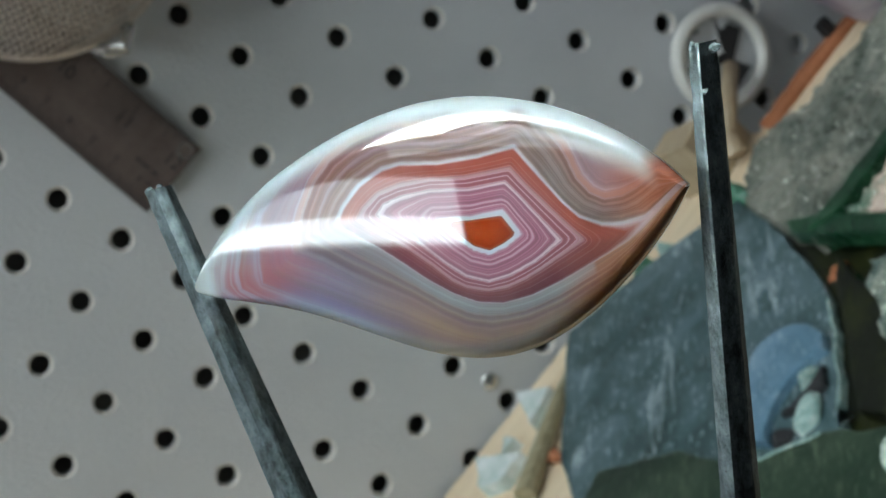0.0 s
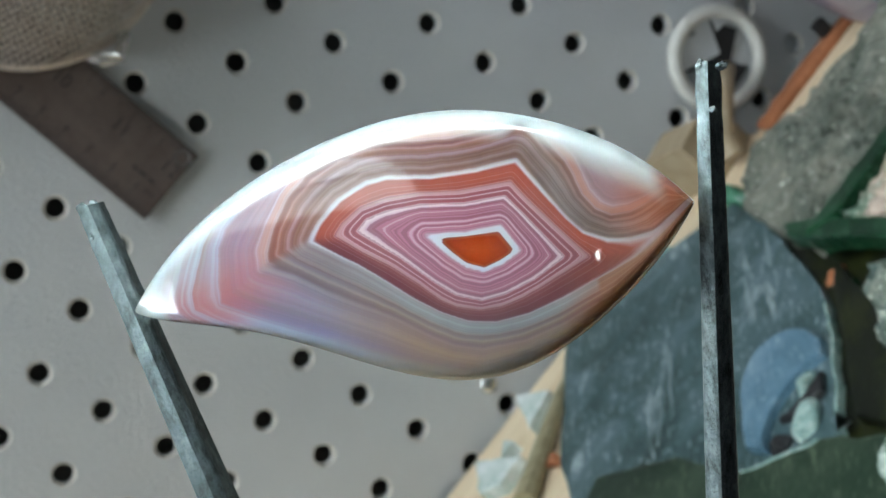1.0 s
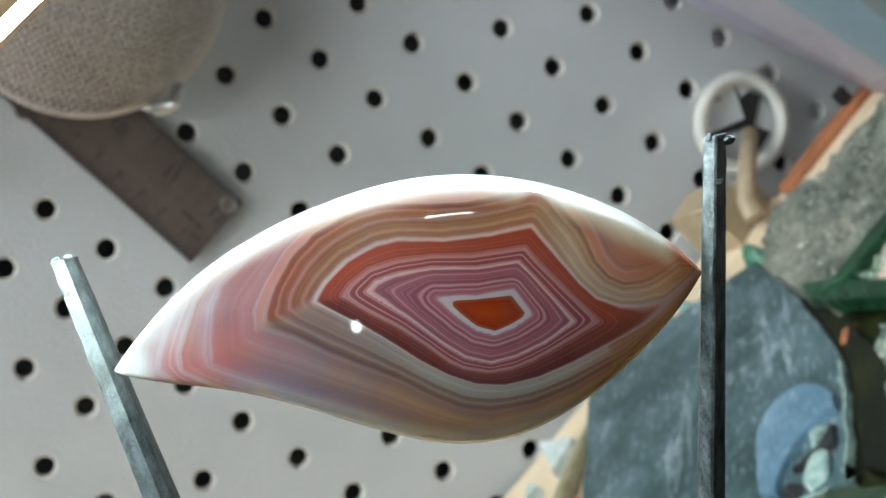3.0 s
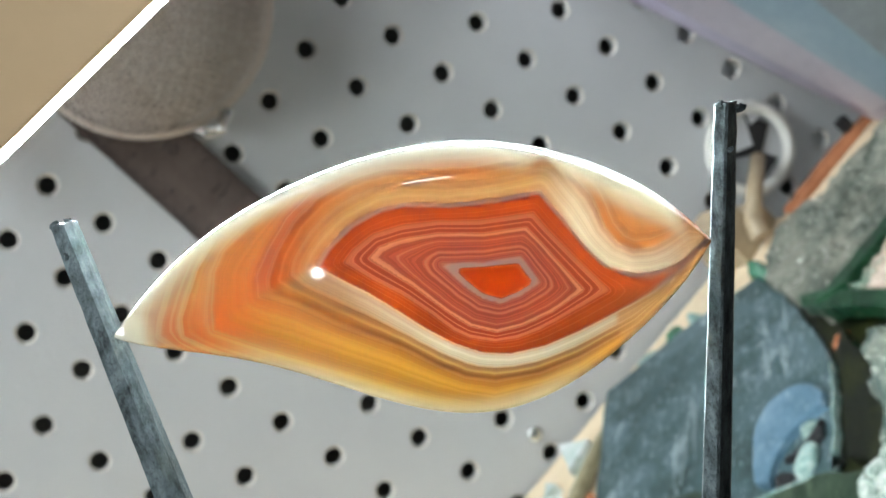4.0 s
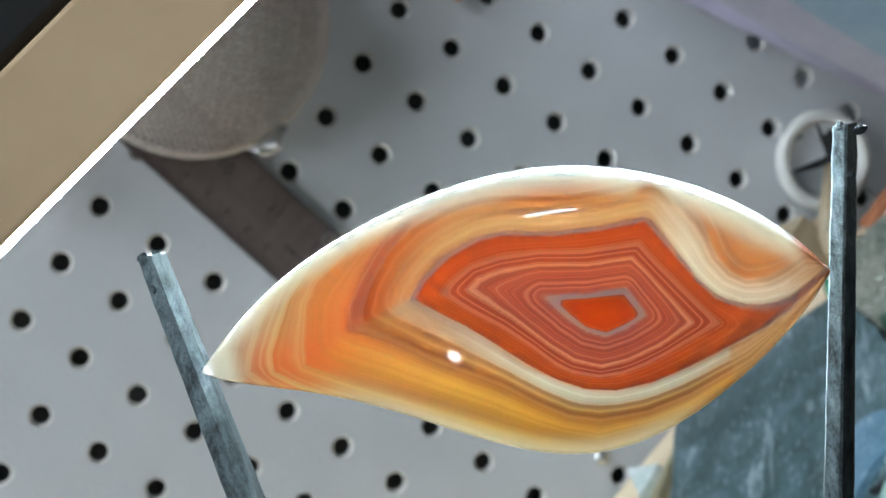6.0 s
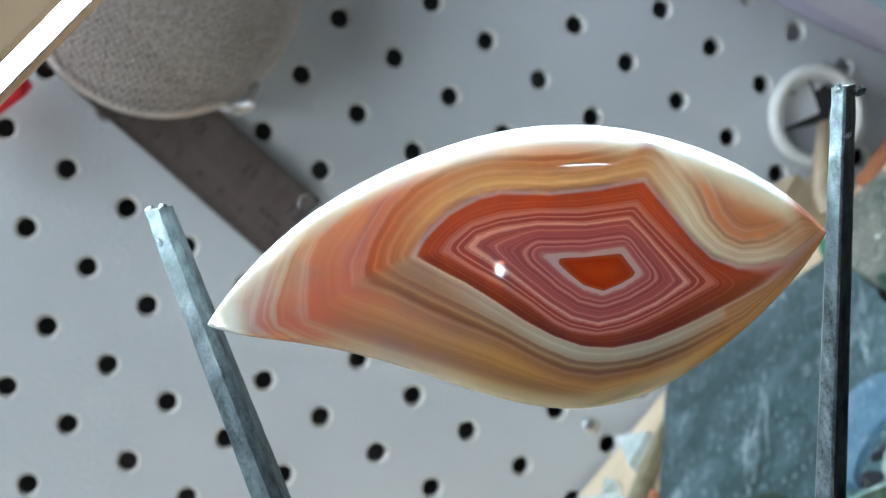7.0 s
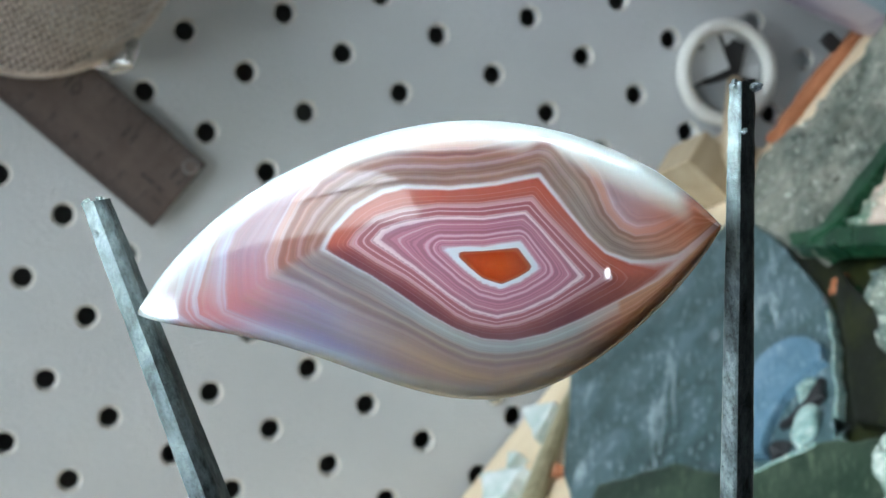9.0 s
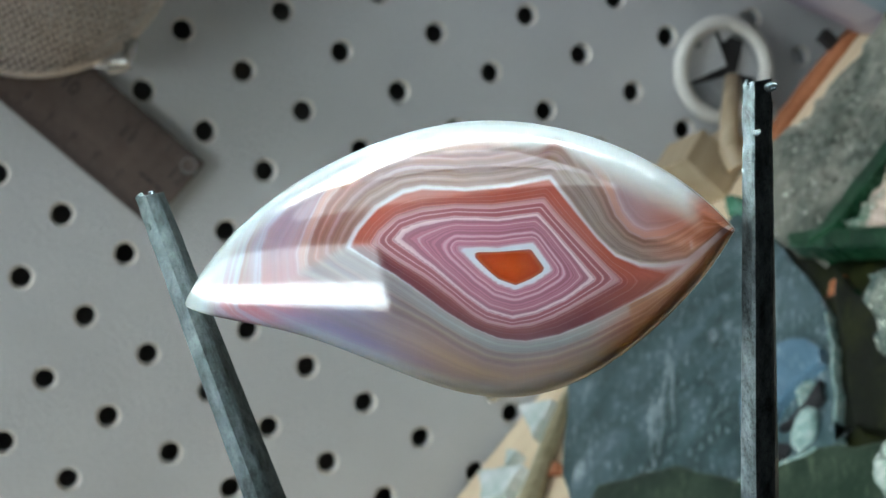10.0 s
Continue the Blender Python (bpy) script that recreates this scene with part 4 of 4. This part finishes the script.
    put_rough("rough_rock", [(0.0600, -0.150), (0.0858, -0.149), (0.150, -0.151), (0.150, -0.210), (0.075, -0.205), (0.0620, -0.186)],
              Z + 0.004, 0.015, 32, PINK_ROCK, "rough green rock with pink and white patches", amp=0.004)
    put_rough("rough_rock", [(0.0445, -0.174), (0.050, -0.192), (0.085, -0.215), (0.070, -0.262), (0.002, -0.262), (-0.007, -0.250), (0.0156, -0.2177), (0.0279, -0.1978)],
              Z + 0.004, 0.012, 33, GREEN_ROCK, "rough grey-green rock with tan and white patches", amp=0.004)
    put_slab("stone_sliver", [(0.0545, -0.122), (0.0585, -0.150), (0.0605, -0.190), (0.0530, -0.190), (0.0512, -0.155), (0.0505, -0.128)], Z + 0.008, Z + 0.0140, 41, GREEN_DARK,
             "dark green stone sliver lying between the rough rocks", "stone chip", 0.0016)
    for x, y, size, turn, seed, mat, label in (
            (0.0440, -0.152, (0.0045, 0.004, 0.005), 20, 51, TERRACOTTA, "small pinkish stone chip between the slabs"),
            (0.0400, -0.166, (0.006, 0.005, 0.006), 60, 52, GREEN_DARK, "dark green stone chip between the slabs"),
            (0.0690, -0.0640, (0.005, 0.007, 0.009), 15, 53, JADE, "bright green jade chip at the slab's tip"),
            (0.0345, -0.0300, (0.009, 0.005, 0.006), 50, 54, JADE, "pale green jade chip beside the slab"),
            (0.0200, -0.0210, (0.008, 0.005, 0.005), 30, 55, PALE_CHIP, "pale green stone chip beside the slab"),
            (0.0445, -0.0360, (0.006, 0.004, 0.006), 80, 56, PALE_CHIP, "pale green stone chip beside the slab")):
        put_rock("stone_chip", x, y, Z + 0.0005, size, turn, seed, mat, label, "stone chip", 0.5, sub=3, group="chips")
    put_rock("crystal_rock", 0.002, -0.268, Z + 0.003, (0.032, 0.022, 0.018), 20, 35, WHITE_ROCK, "white crystalline rock at the shelf's edge", "rock", 0.8, sub=5, group="rough rocks")
    put_rough("terracotta_strip", [(0.104, -0.0345), (0.128, -0.0340), (0.160, -0.0330), (0.160, -0.0245), (0.128, -0.0245), (0.106, -0.0250)], Z, 0.0040, 36, TERRACOTTA,
              "orange-brown terracotta strip behind the rough rock", "tile", 0.0008, "")
    ob = part("rubber_block", box(bmesh.new(), -0.0025, 0.0025, -0.002, 0.002, 0, 0.0065, 0.0006, 2), BLACK)
    ob.matrix_basis = pose(0.1500, -0.0280, Z + 0.0035, 0, 0, 8)
    tagged(ob, "small black rubber block on the shelf", "block")


def lilac_tube():
    """A flared tub; bands round its middle, short of the side, paint in its pale reflections."""
    t = thing("plastic_tub", pose(0.190, -0.050, SHELF_Z), "glossy lilac plastic tub on the shelf, pale blue reflections built on", "tub")
    prof = [(0.0, 0.034), (0.004, 0.0365), (0.05, 0.053), (0.16, 0.088)]
    part("tub_wall", tube(bmesh.new(), [(0, 0, z) for z, _ in prof], [r for _, r in prof], 64), PURPLE, t, smooth=True)

    def wrap(a0, a1, lift, z0, z1, n=16):
        bm = bmesh.new()
        rows = []
        for z in (z0, (z0 + z1) / 2, z1):
            r = float(np.interp(z, [p for p, _ in prof], [q for _, q in prof]))
            rows.append([[bm.verts.new(((r + d) * math.cos(radians(a0 + (a1 - a0) * k / n)), (r + d) * math.sin(radians(a0 + (a1 - a0) * k / n)), z)) for k in range(n + 1)] for d in (lift, lift - 0.0004)])
        for a, b in zip(rows, rows[1:]):
            for k in range(n):
                bm.faces.new((a[0][k], a[0][k + 1], b[0][k + 1], b[0][k]))
                bm.faces.new((a[1][k + 1], a[1][k], b[1][k], b[1][k + 1]))
        return bm

    part("sheen_band", wrap(186, 206, 0.0008, 0.012, 0.156), PINK_SHEEN, t, "pale pinkish reflection, built as a band", smooth=True)
    part("sheen_band", wrap(206, 226, 0.0014, 0.012, 0.156), BLUE_SHEEN, t, "pale blue reflection, built as a band", smooth=True)
    part("sheen_band", wrap(226, 300, 0.0020, 0.012, 0.156), GREY_PLASTIC, t, "grey reflection, built as a band", smooth=True)


# ---------------------------------------------------------------- the strip lamp
def strip_lamp():
    """A flat lamp; rows of light-emitting strips are added, facing the bench, not the board."""
    t = thing("strip_lamp", pose(-0.09, -0.4500, 1.3720, 0, 2.2, -7), "slim cream strip lamp, lit, hung in front of the pegboard", "lamp")
    x0, x1 = -0.030, 0.21
    part("front_cover", box(bmesh.new(), x0, x1, -0.0110, -0.0092, -0.0002, 0.0110, 0.0005, 2), LAMP_BODY, t, "cream plastic front, its light put in as a faint glow")
    part("back_cover", box(bmesh.new(), x0, x1, 0.0330, 0.0345, 0.0, 0.0110, 0.0004, 2), LAMP_BODY, t, "cream plastic back")
    part("base_plate", box(bmesh.new(), x0 + 0.001, x1 - 0.001, -0.0090, 0.0328, 0.0006, 0.0030, 0.0002), WHITE_PLASTIC, t, "white base plate")
    # made-up strips and backings, tilted to throw light on the bench only
    for k in range(11):
        y = -0.0086 + 0.0016 * k
        strip = box(bmesh.new(), x0 + 0.001, x1 - 0.001, y, y + 0.0001, -0.0006, 0.0006)
        tray = box(bmesh.new(), x0 + 0.001, x1 - 0.001, y + 0.00011, y + 0.0006, -0.0006, 0.0006)
        for name, bm, mat in (("light_strip", strip, DIFFUSER), ("strip_baffle", tray, WHITE_PLASTIC)):
            for v in bm.verts:
                v.co.y += 0.32 * v.co.z
            part(name, bm, mat, t)
    part("end_cap", box(bmesh.new(), x0 - 0.0022, x0 - 0.0002, -0.0114, 0.0345, -0.0010, 0.0116, 0.0006, 2), LAMP_BODY, t, "cream plastic end cap")
    part("top_cover", box(bmesh.new(), x0, x1, -0.0105, 0.0340, 0.0112, 0.034, 0.001), BRICK_DARK, t, "dark top cover")
    for x in (0.0, 0.18):
        part("hanger", tube(bmesh.new(), [(x, 0, 0.030), (x, 0, 0.07), (x, 0.2, 0.2), (x, 0.475, 0.24)], 0.002, 8), BLACK, t)


# ---------------------------------------------------------------- the agate and the tweezers
def edge_up(x):
    u = x / 25.0
    return (1 - u * u) * (11.427 + 1.92 * u + 2.37 * u**2 - 2.485 * u**3 + 1.819 * u**4 + 3.931 * u**5)


def edge_low(x):
    u = x / 25.0
    return (1 - u * u) * (-9.946 - 8.616 * u + 4.743 * u**2 + 7.856 * u**3 - 6.24 * u**4 - 4.216 * u**5)


# the agate's growth lines, from the core outwards, in mm on its face
CORE_LINE = [(5.4, 1.0), (9.5, 0.6), (10.2, -0.7), (8.1, -1.4), (6.7, -0.7)]
INNER_LINE = [(3.8, 1.8), (7.1, 1.4), (10.1, 1.4), (11.2, -0.8), (9.5, -1.6), (7.9, -1.9), (6.6, -1.3), (5.4, -0.2)]
PINK_LINE = [(-1.9, 3.2), (-0.9, 4.0), (0.8, 4.3), (3.9, 4.3), (7.5, 3.7), (10.9, 3.6), (12.1, 1.8), (14.5, -2.0), (11.8, -3.3), (9.3, -4.0), (7.2, -4.2), (5.2, -3.4), (3.6, -2.0), (1.2, 0.5)]
MAROON_LINE = [(-3.9, 3.2), (-3.1, 4.0), (-1.2, 5.0), (1.2, 5.3), (4.1, 5.2), (7.2, 4.7), (11.6, 4.6), (12.5, 3.1), (14.0, 1.0), (16.4, -2.3), (13.6, -3.4), (10.6, -4.5), (8.7, -4.9), (7.0, -4.9), (5.0, -4.3), (3.8, -3.5), (2.2, -1.8), (0.2, -0.0), (-1.9, 1.5)]
WHITE_LINE = [(-6.3, 3.1), (-5.1, 4.5), (-2.9, 6.0), (-0.3, 6.9), (1.6, 7.0), (5.2, 6.3), (8.9, 6.1), (12.4, 6.2), (13.3, 4.6), (14.3, 2.9), (15.4, 1.0), (16.5, -0.4), (18.2, -1.3), (19.9, -1.6), (21.8, -1.4), (23.6, -0.3), (24.8, 0.5), (24.9, 0.1), (22.7, -1.5), (20.1, -3.2), (16.8, -4.3), (13.7, -5.3), (10.8, -6.0), (8.0, -6.2), (5.7, -5.7), (3.6, -4.6), (1.5, -3.1), (-0.5, -1.3), (-2.6, 0.5), (-4.5, 1.8)]
OUTER_LINE = [(-11.2, 1.7), (-11.0, 3.2), (-9.8, 5.1), (-7.9, 7.4), (-5.6, 9.1), (-2.6, 10.2), (0.4, 10.6), (4.1, 10.0), (7.7, 9.5), (10.5, 9.6), (12.7, 9.9), (14.2, 9.4), (15.0, 8.7), (15.6, 7.3), (16.7, 5.6), (17.1, 4.1), (17.3, 2.7), (18.0, 1.5), (19.0, 0.8), (20.4, 0.8), (21.8, 1.2), (23.5, 2.0), (25.1, 0.4), (22.5, -2.2), (18.3, -5.4), (16.5, -6.1), (13.4, -7.3), (10.0, -8.1), (6.4, -8.2), (4.0, -7.5), (1.8, -6.1), (-0.7, -4.3), (-3.3, -2.9), (-5.9, -1.4), (-8.4, 0.3)]
CHEVRON_LINE = [(-15.8, -0.6), (-15.5, 1.4), (-14.8, 4.1), (-13.8, 5.6), (-11.3, 7.3), (-8.0, 9.3), (-3.2, 11.9), (3.6, 12.7), (12.8, 11.7), (18.5, 8.2), (21.5, 4.4), (26.2, 0.8), (25.9, -1.0), (19.7, -5.4), (13.0, -9.1), (6.0, -10.3), (1.3, -8.6), (-3.0, -6.6), (-7.4, -4.5), (-11.9, -2.5)]
RUST_LINE = [(-18.4, -0.7), (-18.3, 0.7), (-17.2, 2.7), (-16.1, 4.6), (-13.6, 7.3), (-8.3, 10.5), (1.0, 13.4), (13.1, 13.4), (22.8, 6.5), (27.5, 0.5), (27.2, -1.7), (19.3, -7.7), (12.5, -11.6), (5.5, -13.0), (0.0, -10.5), (-5.6, -7.3), (-12.2, -4.1), (-15.8, -2.3)]
TIP_LINE = [(-20.5, -0.4), (-20.1, 0.8), (-18.7, 3.4), (-16.3, 6.8), (-8.9, 11.8), (1.2, 14.8), (13.4, 15.1), (25.1, 6.9), (29.3, 0.2), (28.7, -2.9), (18.7, -10.8), (12.0, -14.4), (4.9, -16.1), (-4.0, -11.2), (-12.6, -5.9), (-17.5, -3.1)]
SPINE = [(-23.5, 0.1), (-19.9, -0.5), (-15.8, -0.6), (-11.2, 1.7), (-6.3, 3.1), (-1.9, 3.1), (3.7, 1.7), (10.2, -0.7), (16.4, -2.4), (21.1, -2.6), (24.8, -0.1)]
GROWTH = (CORE_LINE, INNER_LINE, PINK_LINE, MAROON_LINE, WHITE_LINE, OUTER_LINE, CHEVRON_LINE, RUST_LINE, TIP_LINE)


def ring_distance(P, ring):
    """Distance of the points P from a closed line, and whether they lie inside it."""
    a = np.array(ring)
    b = np.roll(a, -1, 0)
    best = np.full(len(P), 1e9)
    inside = np.zeros(len(P), bool)
    for p, q in zip(a, b):
        d = q - p
        s = np.clip(((P - p) @ d) / (d @ d), 0, 1)
        best = np.minimum(best, np.hypot(*(P - p - s[:, None] * d).T))
        cross = (p[1] > P[:, 1]) != (q[1] > P[:, 1])
        with np.errstate(divide="ignore", invalid="ignore"):
            xx = p[0] + (P[:, 1] - p[1]) * (q[0] - p[0]) / (q[1] - p[1])
        inside ^= cross & (P[:, 0] < xx)
    return best, inside


def band_values(P):
    """Growth coordinate of the points P: whole numbers on the growth lines, fractions between them."""
    ds = [ring_distance(P, r) for r in GROWTH]
    v = np.zeros(len(P))
    done = np.zeros(len(P), bool)
    for k, (d, ins) in enumerate(ds):
        m = ins & ~done
        if k == 0:
            v[m] = -np.minimum(d[m] / 0.9, 1)
        else:
            p = ds[k - 1][0]
            v[m] = (k - 1) + p[m] / (p[m] + d[m] + 1e-9)
        done |= ins
    m = ~done
    v[m] = 8 + np.minimum(ds[-1][0][m] / 3.0, 1)
    return v


def spine_side(P):
    """Height over the spine, the line on which the growth lines fold, and the distance from it."""
    sp = np.array(SPINE)
    over = P[:, 1] - np.interp(P[:, 0], sp[:, 0], sp[:, 1])
    best = np.full(len(P), 1e9)
    for p, q in zip(sp, sp[1:]):
        d = q - p
        f = np.clip(((P - p) @ d) / (d @ d), 0, 1)
        best = np.minimum(best, np.hypot(*(P - p - f[:, None] * d).T))
    return over, best


def ease(a, b, x):
    f = np.clip((x - a) / (b - a), 0, 1)
    return f * f * (3 - 2 * f)


def agate():
    """A flat-topped polished stone: the face all but plane, rounding off quickly at the rim."""
    NX, NY = 380, 190
    us = np.sin(np.linspace(-1, 1, NX) * math.pi / 2)
    x = np.repeat(us * 24.97, NY)
    s = np.tile(np.sin(np.sin(np.linspace(-1, 1, NY) * math.pi / 2) * math.pi / 2), NX)
    up, lo = edge_up(x), edge_low(x)
    hw, mid = (up - lo) / 2, (up + lo) / 2
    y = mid + hw * s
    g = np.maximum(hw, 0) / 11.2
    rim = np.maximum(1 - np.abs(s) ** 14, 0) ** 0.5
    front = np.stack([x, y, 0.9 + 3.1 * g ** 0.26 * rim + 0.12 * g * (1 - s * s)], 1)
    back = np.stack([x, y, 0.9 - 1.7 * g ** 0.4 * np.maximum(1 - np.abs(s) ** 6, 0) ** 0.5], 1)
    P = np.stack([x, y], 1)
    v = band_values(P)
    over, off = spine_side(P)
    low = ease(0.6, -0.6, over)
    spine = np.exp(-(off / 2.5) ** 2) * ease(-4, -9, x) * ease(-23, -19.5, x)
    # the white skin: along the upper rim, broad in the bay near the short tip, thin along the lower rim, and at the long tip
    e_up, e_lo = hw * (1 - s), hw * (1 + s)
    wide = 2.5 + 1.0 * np.exp(-((x - 19.0) / 3.2) ** 2) - 1.5 * np.exp(-((x - 13.2) / 1.2) ** 2)
    skin = np.maximum.reduce([ease(1.0, 0.12, e_up / wide) * ease(23.6, 22.0, x), 0.65 * ease(2.4, 0.1, e_lo) * ease(17, 9, x) * ease(-17, -8, x), 0.95 * ease(-20.6, -22.6, x)])
    idx = np.arange(NX * NY).reshape(NX, NY)
    a, b, c, d = idx[:-1, :-1].ravel(), idx[1:, :-1].ravel(), idx[1:, 1:].ravel(), idx[:-1, 1:].ravel()
    ob = thing("agate_cabochon", pose(0, 0, 0), "polished red and white banded agate held in tweezers", "gemstone")
    for name, co, faces, mat in (("polished_face", front, np.stack([a, b, c, d], 1), AGATE_FRONT), ("back_face", back, np.stack([d, c, b, a], 1), AGATE_BACK)):
        me = bpy.data.meshes.new(name)
        me.from_pydata((co * MM).tolist(), [], faces.tolist())
        me.materials.append(mat)
        me.polygons.foreach_set("use_smooth", np.ones(len(faces), bool))
        for key, val in (("band", v), ("low", low), ("spine", spine), ("skin", skin)):
            att = me.attributes.new(key, "FLOAT", "POINT")
            att.data.foreach_set("value", val.astype(np.float32))
        me.update()
        new(name, me).parent = ob
    return ob


def tweezers():
    t = thing("tweezers", pose(0, 0, 0), "worn dark steel tweezers gripping the agate by its tips", "tweezers")

    def arm(xt, yt, zt, xb, zb, seed, ridge, drop, fall):
        """An arm from its blunt tip down to the joint: rows of a rectangular section."""
        bm = bmesh.new()
        rows = []
        n = 110
        for k in range(n + 1):
            f = (k / n) ** 2.4
            y = yt - f * 148.0
            x = xt + (xb - xt) * (yt - y) / (yt + 25.0)
            w = 0.95 + 0.35 * min(f * 4, 1)
            dep = 2.2 + 1.6 * min(f * 3.2, 1)
            z = zt + (zb - zt) * (yt - y) / (yt + 25.0)
            if k == 0:
                w, dep = 0.85, 1.9
            q = noise.noise(Vector((seed, f * 90, 0)))
            r = noise.noise(Vector((seed + 9, f * 200, 3)))
            bite = 0.03 + 0.20 * math.exp(-f * 148 / 3.5)
            sec = []
            for u, d in ((-1.0, -drop - 0.4), (-0.93, -drop), (ridge - 0.12, 0.05), (ridge + 0.12, 0.08), (0.90, -fall), (1.0, -fall - 0.4), (0.9, -dep), (-0.9, -dep)):
                e = bite * (q if d > -1 else r)
                sec.append(bm.verts.new(((x + u * (w + bite * q)) * MM, (y + bite * 2 * r * (k == 0)) * MM, (z + d + e) * MM)))
            rows.append(sec)
        for a, b in zip(rows, rows[1:]):
            for k in range(8):
                bm.faces.new((a[k], b[k], b[(k + 1) % 8], a[(k + 1) % 8]))
        bm.faces.new(rows[0])
        bm.faces.new(rows[-1][::-1])
        bmesh.ops.recalc_face_normals(bm, faces=bm.faces)
        return bm

    part("arm", arm(-28.4, 10.0, 0.2, -21.5, 0.5, 3, 0.35, 0.12, 0.75), TWEEZER, t)
    part("arm", arm(27.9, 10.5, -0.2, 21.5, -1.5, 8, 0.05, 0.38, 1.35), TWEEZER, t)
    part("joint", box(bmesh.new(), -0.0030, 0.0045, -0.150, -0.118, -0.012, -0.001, 0.001, 2), TWEEZER, t)
    # burrs on the blunt tips
    for x, y, z, w, s in ((-28.9, 9.9, -0.35, 0.75, 5), (-27.8, 10.05, -0.7, 0.6, 15), (-28.3, 7.2, 0.05, 0.6, 17), (27.5, 10.4, -0.5, 0.7, 6), (28.9, 9.9, -1.1, 0.75, 7), (27.6, 6.8, -0.25, 0.45, 24)):
        ob = part("burr", rock_mesh(w * 0.75 * MM, w * 0.6 * MM, w * 0.30 * MM, s, 1.1, 0.5, 3), TWEEZER, t, "rough bright burr")
        ob.location = (x * MM, y * MM, z * MM)
    return t


room()
pegboard()
stud()
shelf()
ruler()
strainer()
screw()
red_clip()
orange_peg()
ring_and_rod()
wood_blocks()
shelf_stones()
lilac_tube()
strip_lamp()
stone = agate()
grip = tweezers()


def motions():
    walk(stone, STONE_ROWS)
    walk(grip, STONE_ROWS)


motions()
